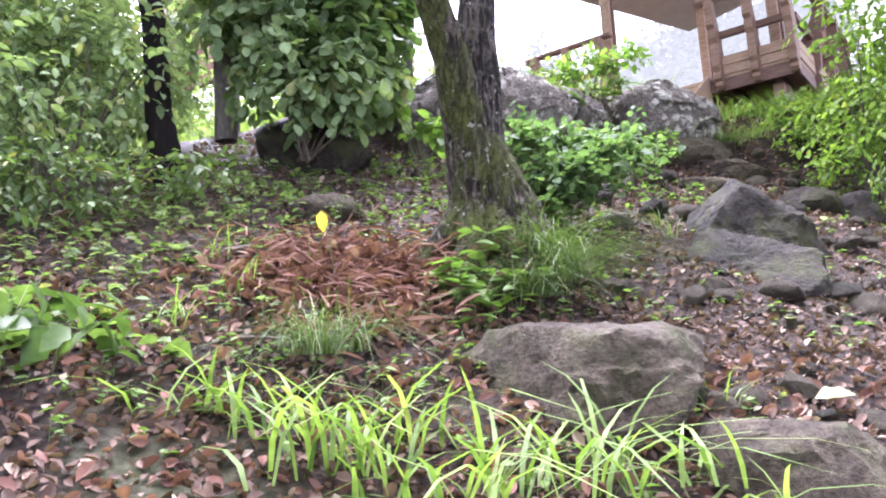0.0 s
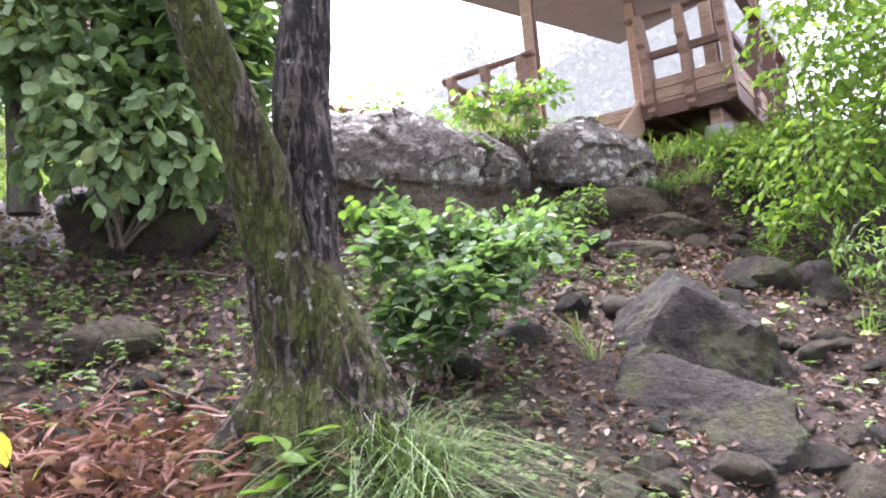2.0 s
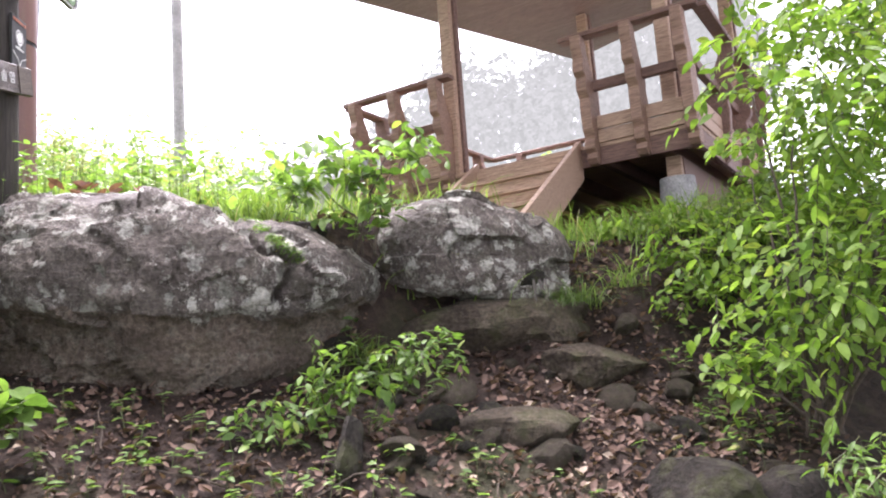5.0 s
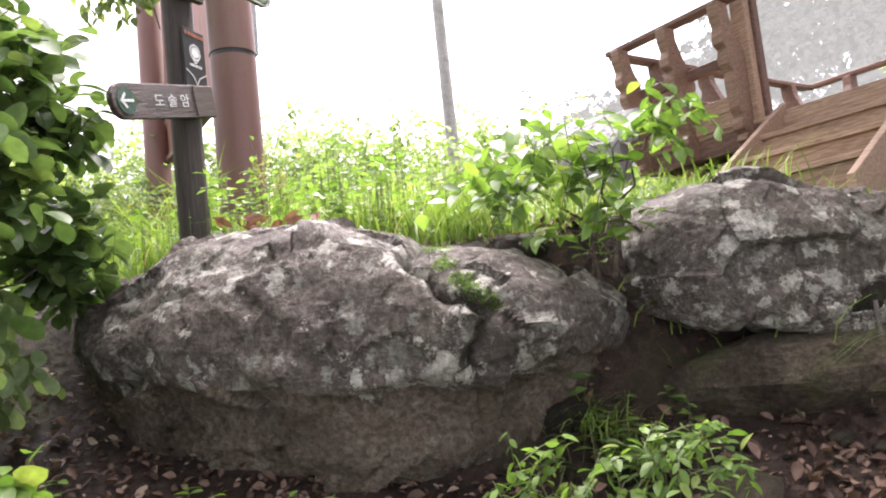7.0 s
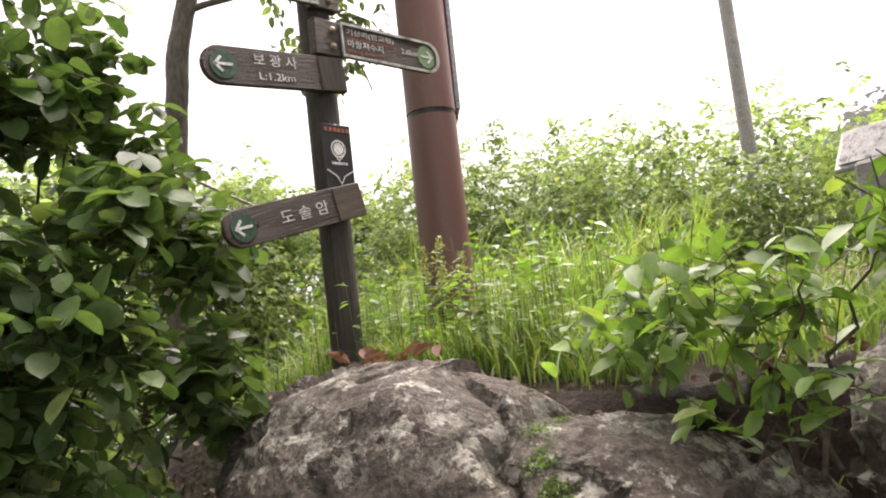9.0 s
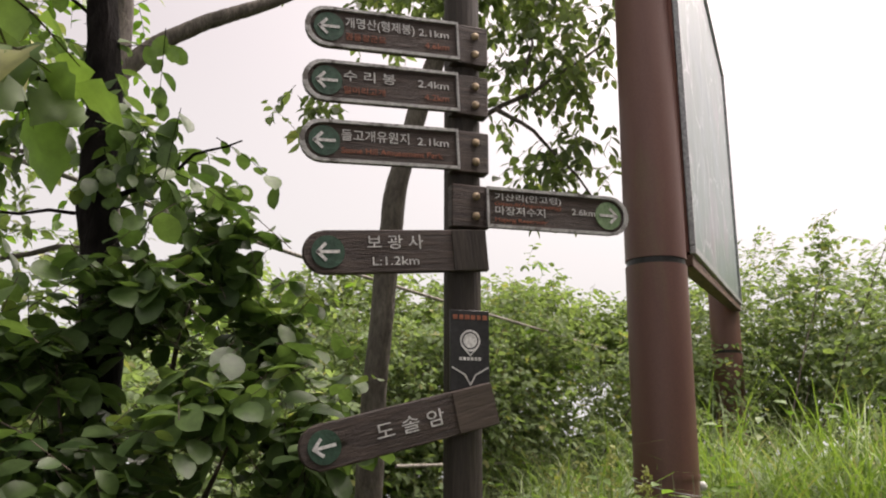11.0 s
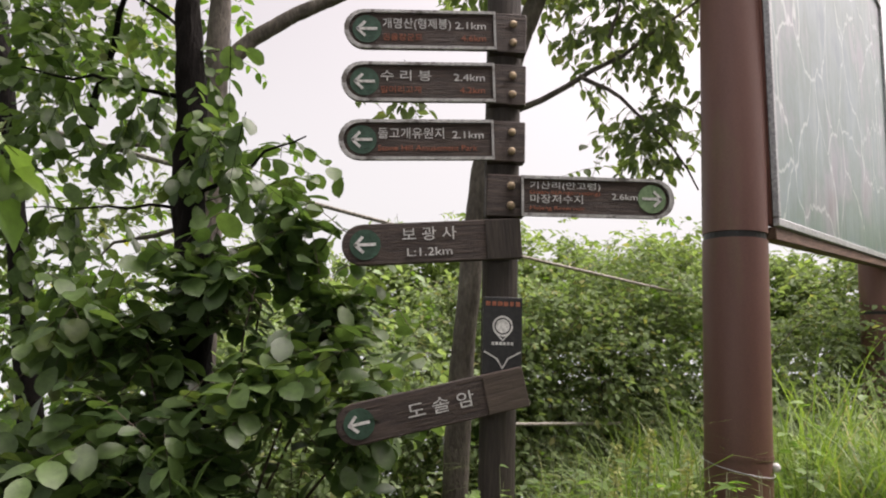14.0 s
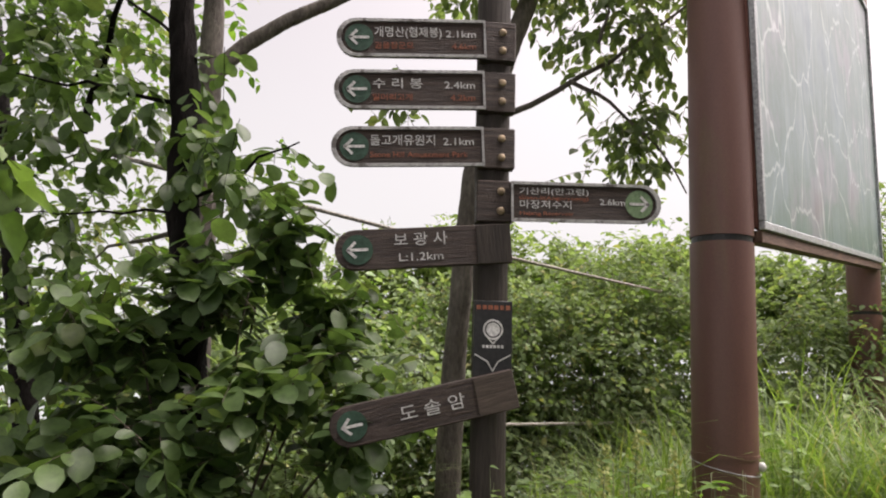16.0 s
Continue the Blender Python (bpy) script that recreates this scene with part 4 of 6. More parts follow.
def map_paper():
    m, ns, ls, b, _ = nodes_of("faded_map")
    n = noise_tex(ns, ls, 1.1, 7, 0.65)
    r = ramp(ns, [(0.3, (0.06, 0.115, 0.13)), (0.43, (0.14, 0.19, 0.195)), (0.52, (0.1, 0.155, 0.135)), (0.6, (0.18, 0.19, 0.21)), (0.72, (0.16, 0.14, 0.155))])
    ls.new(n.outputs[0], r.inputs[0])
    w = noise_tex(ns, ls, 0.9, 4, 0.55, stretch=(1.6, 1, 0.7))
    wob = ns.new("ShaderNodeVectorMath")
    wob.operation = "MULTIPLY_ADD"
    wob.inputs[1].default_value = (0.9, 0.0, 0.9)
    ls.new(w.outputs["Color"], wob.inputs[0])
    place = ns.new("ShaderNodeTexCoord")
    ls.new(place.outputs["Object"], wob.inputs[2])
    vo = ns.new("ShaderNodeTexVoronoi")
    vo.feature = "DISTANCE_TO_EDGE"
    vo.inputs["Scale"].default_value = 1.5
    ls.new(wob.outputs[0], vo.inputs["Vector"])
    wr = ramp(ns, [(0.0, (0.32, 0.32, 0.32)), (0.01, (0.18, 0.18, 0.18)), (0.018, (0, 0, 0))])
    ls.new(vo.outputs["Distance"], wr.inputs[0])
    st = noise_tex(ns, ls, 3.0, 5, 0.6, stretch=(4, 1, 0.25))
    sr = ramp(ns, [(0.5, (0, 0, 0)), (0.75, (0.4, 0.4, 0.4))])
    ls.new(st.outputs[0], sr.inputs[0])
    col = mixed(ns, ls, r.outputs[0], (0.35, 0.37, 0.37), sr.outputs[0])
    ls.new(mixed(ns, ls, col, (0.8, 0.82, 0.82), wr.outputs[0]), b.inputs["Base Color"])
    b.inputs["Roughness"].default_value = 0.38
    b.inputs["Coat Weight"].default_value = 0.04
    bumped(ns, ls, b, w.outputs[0], 0.3, 0.05)
    return m


on_board("map_sheet", box((ML - 0.08, 0.006, MH - 0.08), (ML / 2, -0.006, MH / 2), 0), map_paper(), "faded blue-green map under scratched plastic")
for x, z, w, h in ((ML / 2, 0.02, ML, 0.04), (ML / 2, MH - 0.02, ML, 0.04), (0.02, MH / 2, 0.04, MH - 0.084), (ML - 0.02, MH / 2, 0.04, MH - 0.084)):
    on_board("map_frame", box((w, 0.03, h), (x, -0.018, z), 0.004), STEEL, "aluminium frame strip")
on_board("under_rail", box((ML - 0.02, 0.09, 0.06), (ML / 2, 0.03, -0.032), 0.004), DECK_DARK, "dark rail under the board")
bm = bmesh.new()
bmesh.ops.create_uvsphere(bm, u_segments=12, v_segments=8, radius=0.022, matrix=Matrix.Translation((0.02, -0.155, 0.46)))
part("bolt_cap", bm, WHITE_PAINT, map_board, "white bolt cap", True)
h = Heap()
turn = np.linspace(0, 2 * math.pi, 60)
tube(h, np.stack([0.154 * np.cos(turn), 0.154 * np.sin(turn), 0.45 + 0.03 * np.sin(turn)], 1), 0.0022, 6)
link("tie_wire", h.mesh("tie_wire"), STEEL, map_board, "thin wire tied round the pole", "", True)

# ---- far pole ----
fp = thing("utility_pole", "tall grey concrete utility pole in the mist", "pole", (-1.58, 14.24, 3.4))
part("shaft", cylinder(0.1, 9, (0, 0, 4.5), 16, 0.075), CONCRETE, fp, smooth=True)
part("warning_sleeve", cylinder(0.112, 0.5, (0, 0, 0.9), 16), CONCRETE, fp)

# ---- pale panel on a plinth, made up to stand in for an unclear pale shape at the back of the terrace ----
panel = thing("pale_panel", "pale slanted panel on a grey plinth, stand-in for an unclear shape in the mist", "information panel", (0.95, 10.5, 4.0), -12)
part("plinth", box((0.6, 0.3, 0.8), (0, 0, 0.38), 0.03), CONCRETE, panel, "grey plinth")
tip = Matrix.Rotation(radians(58), 4, "X")
part("tray", box((0.9, 0.36, 0.05), (0, 0, 0.89), 0.01, tip), STEEL, panel)
part("sheet", box((0.83, 0.3, 0.012), (0, -0.03, 0.91), 0.003, tip), EDGE_PAINT, panel, "pale sheet")

# ---- pavilion ----
DZ = 4.67
pav = thing("pavilion", "wooden hillside pavilion with carved railings", "pavilion", (3.4, 9.25, 0), -35.9)
X0, X1, DEEP = -2.5, 0.96, 3.0
for i in range(20):
    y0 = i * DEEP / 20
    part("floor_board", box((X1 - X0, DEEP / 20 - 0.008, 0.035), ((X0 + X1) / 2, y0 + DEEP / 40, DZ - 0.018), 0.003), DECK_WOOD, pav)
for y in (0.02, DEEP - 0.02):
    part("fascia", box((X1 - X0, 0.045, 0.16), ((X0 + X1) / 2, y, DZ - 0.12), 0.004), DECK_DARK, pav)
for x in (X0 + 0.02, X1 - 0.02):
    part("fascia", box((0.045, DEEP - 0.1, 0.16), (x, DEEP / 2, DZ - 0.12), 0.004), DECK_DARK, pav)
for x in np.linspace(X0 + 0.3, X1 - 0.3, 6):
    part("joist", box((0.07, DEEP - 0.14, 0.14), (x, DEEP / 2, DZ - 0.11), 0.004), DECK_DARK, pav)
for x, y in ((X1 - 0.3, 0.3), (X0 + 0.3, 0.3), (X1 - 0.3, DEEP - 0.3), (X0 + 0.3, DEEP - 0.3), (-0.9, 0.3)):
    part("stub_post", box((0.13, 0.13, 0.2), (x, y, DZ - 0.29), 0.006), DECK_WOOD, pav)
    part("pier", cylinder(0.2, 0.9, (x, y, DZ - 0.83), 18, 0.15), CONCRETE, pav, "grey concrete pier", True)

BALUSTER = [(0.0, -0.2), (0.08, -0.19), (0.125, -0.13), (0.09, -0.07), (0.08, -0.04), (0.135, 0.03), (0.15, 0.12), (0.14, 0.3), (0.11, 0.38), (0.13, 0.44), (0.12, 0.5), (0.06, 0.58), (0.0, 0.7), (-0.05, 0.82), (-0.055, 0.93),
            (-0.19, 0.93), (-0.19, 0.82), (-0.16, 0.73), (-0.185, 0.66), (-0.185, 0.6), (-0.13, 0.56), (-0.15, 0.5), (-0.14, 0.44), (-0.09, 0.38), (-0.1, 0.3), (-0.085, 0.1), (-0.04, 0.03), (-0.08, -0.02), (-0.07, -0.07), (-0.02, -0.1), (-0.05, -0.15)]


def baluster(x, y, rz=0):
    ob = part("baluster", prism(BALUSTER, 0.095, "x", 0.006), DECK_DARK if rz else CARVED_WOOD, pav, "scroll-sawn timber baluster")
    ob.matrix_local = pose(x, y - 0.06, DZ, 0, 0, rz) if not rz else pose(x, y, DZ, 0, 0, rz)


def railing(a, b, posts, rz, x_axis=True):
    """Rails, a kick board and balusters along one side of the deck."""
    mid, ln = ((a[0] + b[0]) / 2, (a[1] + b[1]) / 2), math.hypot(b[0] - a[0], b[1] - a[1])
    size = lambda w, h: (ln, w, h) if x_axis else (w, ln, h)
    out = Vector((math.sin(radians(rz)), -math.cos(radians(rz)))) * 0.13
    part("top_rail", box((ln + 0.26, 0.12, 0.045) if x_axis else (0.12, ln + 0.26, 0.045), (mid[0] + out.x, mid[1] + out.y, DZ + 0.95), 0.006), DECK_DARK, pav)
    part("mid_rail", box(size(0.07, 0.085), (*mid, DZ + 0.52), 0.006), DECK_DARK, pav)
    for z in (0.075, 0.2):
        part("kick_board", box(size(0.035, 0.115), (*mid, DZ + z - 0.02), 0.004), DECK_WOOD, pav)
    for t in posts:
        baluster(a[0] + (b[0] - a[0]) * t, a[1] + (b[1] - a[1]) * t, rz)


railing((0.0, 0.0), (X1, 0.0), (0.06, 0.52, 0.97), 0)
railing((X0, 0.0), (-1.42, 0.0), (0.03, 0.5, 0.97), 0)
railing((X1, 0.05), (X1, DEEP), (0.3, 0.6, 0.9), 90, False)
railing((X0, 0.05), (X0, DEEP), (0.15, 0.4, 0.65, 0.9), -90, False)
railing((X0, DEEP), (X1, DEEP), (0.1, 0.35, 0.6, 0.85), 180)
for x, y in ((-1.42, 0.1), (0.68, 0.35), (-0.94, 2.8), (X1 - 0.15, DEEP - 0.15)):
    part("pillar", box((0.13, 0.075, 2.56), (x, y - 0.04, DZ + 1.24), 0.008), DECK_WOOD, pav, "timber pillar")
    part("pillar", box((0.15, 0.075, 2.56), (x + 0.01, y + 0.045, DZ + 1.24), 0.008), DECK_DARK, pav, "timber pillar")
# Added boards: they shut out light so the space under the deck stays dark
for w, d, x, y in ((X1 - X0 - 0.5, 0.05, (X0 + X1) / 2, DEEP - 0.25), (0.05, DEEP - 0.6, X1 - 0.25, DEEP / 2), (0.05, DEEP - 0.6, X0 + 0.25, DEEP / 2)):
    part("light_block_board", box((w, d, 1.5), (x, y, DZ - 0.95), 0.003), DECK_DARK, pav, "boards added under the deck to block light and keep the space dark")
# roof: a boarded hip roof with a broad eave
E1, ed = Vector((1.743, 11.686, 0)), Vector((0.827, 0.562, 0)).normalized()
er = Vector((ed.y, -ed.x, 0))
EZ = 7.2
inv = pav.matrix_world.inverted()
corners = [E1 - ed * 2.4, E1 + ed * 3.4, E1 + ed * 3.4 + er * 5.4, E1 - ed * 2.4 + er * 5.4]
bm = bmesh.new()
lo = [bm.verts.new(inv @ Vector((c.x, c.y, EZ))) for c in corners]
hi = [bm.verts.new(inv @ Vector((c.x, c.y, EZ + 0.16))) for c in corners]
cx = sum(corners, Vector()) / 4
apex = bm.verts.new(inv @ Vector((cx.x, cx.y, EZ + 1.5)))
bm.faces.new(lo)
for i in range(4):
    j = (i + 1) % 4
    bm.faces.new((lo[i], lo[j], hi[j], hi[i]))
    bm.faces.new((hi[i], hi[j], apex))
bmesh.ops.recalc_face_normals(bm, faces=bm.faces)
part("roof", bm, ROOF_WOOD, pav, "dark boarded roof with broad eaves")

# ---- stairs up to the pavilion ----
stairs = thing("stairs", "weathered wooden stairs with closed risers", "stairs", (3.4, 9.25, 0), -35.9)
SW0, SW1, RUN, RISE = -1.16, -0.1, 0.3, 0.19
for i in range(4):
    zt = DZ - 0.03 - RISE * i
    y = -0.02 - RUN * i
    part("riser", box((SW1 - SW0 - 0.02, 0.025, RISE - 0.012), ((SW0 + SW1) / 2, y - 0.012, zt - RISE / 2 - 0.006), 0.002), DECK_WOOD, stairs)
    if i < 3:
        part("tread", box((SW1 - SW0 - 0.02, RUN + 0.03, 0.035), ((SW0 + SW1) / 2, y - RUN / 2 - 0.04, zt - RISE - 0.018), 0.004), DECK_WOOD, stairs)
for x in (SW0, SW1):
    s0 = [(0.02, DZ + 0.06), (0.02, DZ - 0.3), (-0.85, DZ - 0.86), (-1.28, DZ - 0.86), (-1.28, DZ - 0.76)]
    ob = part("stringer", prism(s0, 0.05, "x", 0.004), DECK_WOOD, stairs)
    ob.location.x = x

from mathutils.bvhtree import BVHTree

# ---- trees ----


def trunk(owner, pts, r0, r1, mat, sides=14, name="trunk", knot=0.12, flare=0.0):
    """A tapered, lumpy trunk through the given places."""
    pts = np.array(pts, float)
    t = np.linspace(0, 1, len(pts))
    k = np.linspace(0, 1, 90)
    way = np.stack([np.interp(k, t, pts[:, i]) for i in range(3)], 1)
    for _ in range(3):
        way[1:-1] = (way[:-2] + 2 * way[1:-1] + way[2:]) / 4
    rad = r0 + (r1 - r0) * k + flare * np.exp(-k * 8.5)
    h = Heap()
    tube(h, way, rad, sides)
    v = h.v[0]
    centre = np.concatenate([np.repeat(way, sides, 0), way[-1:]])
    f = np.array([1 + knot * noise.noise(Vector(p * np.array([9, 9, 2.5]))) + 1.3 * knot * (0.3 - abs(noise.noise(Vector(p * np.array([34, 34, 7]))))) for p in v])
    h.v[0] = centre + (v - centre) * f[:, None]
    return link(name, h.mesh(name), mat, owner, "", "", True)


def tree(label, at, group="trees"):
    return thing("tree", label, "tree", (0, 0, 0))


forked = tree("forked tree with mossy grey-brown bark growing from the slope", None)
trunk(forked, [(0.27, 3.58, 1.7), (0.225, 3.5, 2.0), (0.18, 3.42, 2.35), (0.13, 3.33, 2.65), (0.03, 3.16, 3.0), (-0.12, 2.95, 3.6), (-0.3, 2.7, 4.4), (-0.5, 2.5, 5.6)], 0.114, 0.03, BARK, 44, flare=0.1, knot=0.18)
trunk(forked, [(0.29, 3.5, 1.7), (0.255, 3.5, 2.1), (0.235, 3.51, 2.45), (0.25, 3.53, 2.8), (0.29, 3.55, 3.2), (0.34, 3.6, 4.2), (0.42, 3.65, 5.8)], 0.128, 0.055, BARK_FURROW, 44, name="second_trunk", knot=0.2, flare=0.05)
for a, l in ((-2.6, 0.5), (-1.2, 0.55), (-0.3, 0.6), (-1.9, 0.5), (0.6, 0.45), (-0.75, 0.5)):
    h = Heap()
    px, py = 0.25 + 0.1 * math.cos(a), 3.54 + 0.1 * math.sin(a)
    qx, qy = 0.25 + l * math.cos(a), 3.54 + l * math.sin(a)
    tube(h, bend((px, py, ground_at(px, py) + 0.16), (qx, qy, ground_at(qx, qy) - 0.04), -0.03, 9, 0.006), np.linspace(0.1, 0.03, 9), 14)
    link("root", h.mesh("root"), BARK, forked, "", "", True)
trunk(forked, [(0.23, 3.47, 2.4), (0.3, 3.46, 2.22), (0.36, 3.44, 2.02), (0.44, 3.4, 1.7)], 0.06, 0.13, BARK, 36, name="buttress", knot=0.2)
foliage(forked, [(-0.9, 2.3, 6.0, 1.3, 1.2, 0.7), (0.6, 3.4, 6.5, 1.2, 1.3, 0.5)], 130, 7, 0.35, 0.085, LEAF, OVATE, BARK,
        limbs=[((-0.45, 2.55, 5.4), (-1.5, 2.2, 6.2), 0.03, 0.1), ((0.41, 3.65, 5.6), (1.3, 3.6, 6.6), 0.03, 0.1), ((0.38, 3.62, 5.0), (-0.2, 3.9, 6.3), 0.025, 0.1)], name="crown")

left_tree = tree("slender dark tree among the undergrowth", None)
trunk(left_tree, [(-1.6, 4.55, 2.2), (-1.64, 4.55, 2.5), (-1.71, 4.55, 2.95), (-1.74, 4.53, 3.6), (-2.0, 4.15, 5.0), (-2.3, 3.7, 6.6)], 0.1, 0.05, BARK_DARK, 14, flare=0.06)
foliage(left_tree, [(-2.0, 4.5, 6.6, 1.2, 1.2, 0.9), (-2.6, 4.2, 5.2, 0.8, 1.0, 0.7)], 160, 7, 0.32, 0.085, LEAF_BUSH, OVATE, BARK_DARK,
        limbs=[((-1.75, 4.5, 4.6), (-2.7, 4.2, 5.3), 0.025, 0.1), ((-1.85, 4.5, 5.8), (-1.2, 4.9, 6.7), 0.025, 0.1)], name="crown")

oak = tree("dark-barked tree wrapped in big-leaved shoots beside the signpost", None)
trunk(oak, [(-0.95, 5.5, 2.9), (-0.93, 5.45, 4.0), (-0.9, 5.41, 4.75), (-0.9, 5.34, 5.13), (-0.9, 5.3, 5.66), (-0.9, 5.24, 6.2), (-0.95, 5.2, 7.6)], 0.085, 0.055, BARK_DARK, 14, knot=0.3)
foliage(oak, [(-1.0, 4.85, 5.75, 0.55, 0.65, 0.5), (-1.2, 4.3, 6.3, 0.8, 0.8, 0.5), (-0.8, 5.55, 5.35, 0.45, 0.42, 0.3), (-1.0, 5.2, 7.4, 1.2, 1.1, 0.5), (-1.2, 4.5, 5.2, 0.45, 0.5, 0.5), (-1.25, 4.55, 4.5, 0.4, 0.45, 0.4)], 330, 7, 0.3, 0.095, LEAF_DARK, OBOVATE, BARK_DARK,
        limbs=[((-0.9, 5.35, 5.2), (-1.2, 4.5, 5.2), 0.009, 0.0), ((-0.9, 5.3, 5.7), (-1.05, 4.4, 5.85), 0.013, 0.0), ((-0.9, 5.26, 6.0), (-1.1, 4.4, 6.5), 0.009, 0.06), ((-0.9, 5.35, 5.2), (-0.7, 5.85, 5.5), 0.012, 0.05)], name="crown", droop=0.4)

pale = tree("grey-barked tree forking behind the dark trunk", None)
trunk(pale, [(-1.55, 5.35, 3.0), (-1.56, 5.3, 4.6), (-1.58, 5.26, 5.55), (-1.58, 5.24, 6.15), (-1.6, 5.22, 6.6), (-1.65, 5.2, 7.8)], 0.085, 0.05, BARK_PALE, 14)
trunk(pale, [(-1.58, 5.24, 6.08), (-1.58, 5.42, 6.3), (-1.58, 5.65, 6.47), (-1.58, 5.95, 6.64), (-1.6, 6.6, 7.1)], 0.05, 0.03, BARK_PALE, 10, name="limb")
foliage(pale, [(-2.0, 4.2, 6.2, 0.9, 1.0, 0.8), (-2.3, 4.4, 5.1, 0.7, 0.9, 0.6), (-1.6, 6.2, 7.4, 0.9, 0.9, 0.45), (-2.0, 5.0, 5.2, 0.5, 0.8, 0.55)], 240, 7, 0.3, 0.075, LEAF_CROWN, OVATE, BARK_PALE,
        limbs=[((-1.58, 5.26, 5.6), (-2.1, 4.3, 5.7), 0.02, 0.05), ((-1.58, 5.28, 5.2), (-2.3, 4.4, 5.1), 0.02, 0.05)], name="crown")

behind = tree("leaning grey tree behind the signpost with a hanging crown", None)
trunk(behind, [(-1.95, 6.7, 2.8), (-1.95, 6.72, 4.5), (-1.95, 6.76, 5.2), (-1.95, 6.8, 5.75), (-1.95, 6.95, 6.4), (-1.95, 7.15, 7.0), (-1.95, 7.4, 8.2)], 0.075, 0.055, BARK_PALE, 14)
foliage(behind, [(-1.6, 7.65, 6.55, 0.55, 0.5, 0.5), (-1.6, 7.75, 5.85, 0.4, 0.36, 0.35), (-1.6, 7.3, 7.2, 0.9, 0.9, 0.4), (-1.9, 6.3, 6.1, 0.3, 0.35, 0.12), (-1.9, 6.9, 7.0, 0.7, 0.7, 0.25)], 480, 7, 0.3, 0.085, LEAF_CROWN, OVATE, BARK_PALE,
        limbs=[((-1.95, 6.85, 6.05), (-1.5, 8.0, 6.75), 0.024, -0.05), ((-1.6, 7.3, 6.25), (-1.55, 8.0, 5.6), 0.016, 0.12), ((-1.5, 7.45, 6.45), (-1.55, 7.6, 6.9), 0.012, 0.05)], name="crown", droop=0.5)

# ---- shrubs ----


def shrub(label, root, blobs, count, per, length, size, material, shape=OVATE, stems=5, r=0.012, wood_mat=TWIG, **kw):
    ob = thing("shrub", label, "shrub", (0, 0, 0))
    root = np.array(root, float)
    limbs = []
    for i in range(stems):
        b = blobs[i % len(blobs)]
        tip = np.array(b[:3]) + np.array(b[3:]) * rng.uniform(-0.6, 0.6, 3)
        limbs.append((root + np.append(rng.normal(0, 0.04, 2), -0.05), tip, r, 0.08))
    foliage(ob, blobs, count, per, length, size, material, shape, wood_mat, limbs, **kw)
    return ob


shrub("dense shrub with large drooping wet leaves", (-0.85, 5.5, 3.2),
      [(-0.65, 5.35, 4.1, 0.55, 0.5, 0.4), (-0.75, 5.15, 4.55, 0.4, 0.4, 0.28), (-0.45, 5.8, 4.4, 0.32, 0.26, 0.2), (-0.6, 5.55, 4.8, 0.3, 0.28, 0.2), (-0.7, 5.3, 3.6, 0.55, 0.6, 0.5), (-0.55, 4.9, 4.0, 0.3, 0.25, 0.3), (-0.75, 5.8, 5.05, 0.22, 0.2, 0.3), (-0.35, 5.65, 3.95, 0.25, 0.35, 0.25), (-0.55, 6.15, 4.3, 0.25, 0.25, 0.35), (-0.6, 6.15, 3.75, 0.3, 0.3, 0.3), (-0.85, 5.98, 4.65, 0.3, 0.28, 0.35)],
      640, 7, 0.32, 0.11, LEAF_DARK, OBOVATE, 14, 0.011, droop=0.22, spread=0.9, shell=0.3)
shrub("broad-leaved shrub overhanging the bank", (-0.9, 5.0, 2.75), [(-0.85, 4.95, 3.25, 0.55, 0.4, 0.4), (-1.3, 5.1, 3.9, 0.6, 0.4, 0.5), (-0.5, 5.35, 3.3, 0.4, 0.3, 0.28), (-0.8, 5.85, 3.35, 0.3, 0.3, 0.28)],
      480, 7, 0.24, 0.1, LEAF_BANK, OBOVATE, 9, 0.012, droop=0.5)
shrub("thick undergrowth at the foot of the slender tree", (-2.2, 4.2, 2.3), [(-2.3, 4.3, 3.2, 0.8, 0.7, 0.8), (-2.6, 3.6, 2.7, 0.8, 0.6, 0.6), (-1.5, 5.2, 4.4, 0.5, 0.3, 0.6), (-2.9, 5.0, 4.2, 1.0, 0.8, 1.0)],
      900, 7, 0.26, 0.075, LEAF_BANK, OVATE, 10, 0.012)
shrub("low leafy shrub on the shaded slope", (-1.9, 3.6, 2.0), [(-1.85, 3.55, 2.25, 0.45, 0.4, 0.28), (-1.3, 3.9, 2.35, 0.35, 0.3, 0.18)], 190, 6, 0.18, 0.05, LEAF, OVATE, 8, 0.006)
shrub("bright small-leaved shrub in front of the boulder", (0.62, 4.15, 2.0), [(0.7, 4.0, 2.26, 0.32, 0.3, 0.15), (0.48, 4.1, 2.45, 0.22, 0.22, 0.1), (0.9, 4.1, 2.36, 0.3, 0.24, 0.12), (0.58, 3.97, 2.14, 0.28, 0.26, 0.12), (0.85, 4.4, 2.5, 0.42, 0.3, 0.13), (0.5, 4.3, 2.6, 0.18, 0.16, 0.07), (1.15, 4.6, 2.5, 0.25, 0.2, 0.1)],
      300, 8, 0.22, 0.055, LEAF_COOL, ROUND, 16, 0.005, STEM, spread=0.95, shell=0.3, droop=0.02)
shrub("leafy sapling behind the boulders", (1.5, 6.62, 3.5), [(1.45, 6.55, 3.88, 0.4, 0.28, 0.15), (1.12, 6.6, 3.82, 0.25, 0.22, 0.12), (1.72, 6.7, 3.96, 0.25, 0.22, 0.1), (1.52, 6.5, 3.62, 0.26, 0.14, 0.12)],
      72, 6, 0.26, 0.085, LEAF_BRIGHT, OVATE, 4, 0.008, droop=0.2)
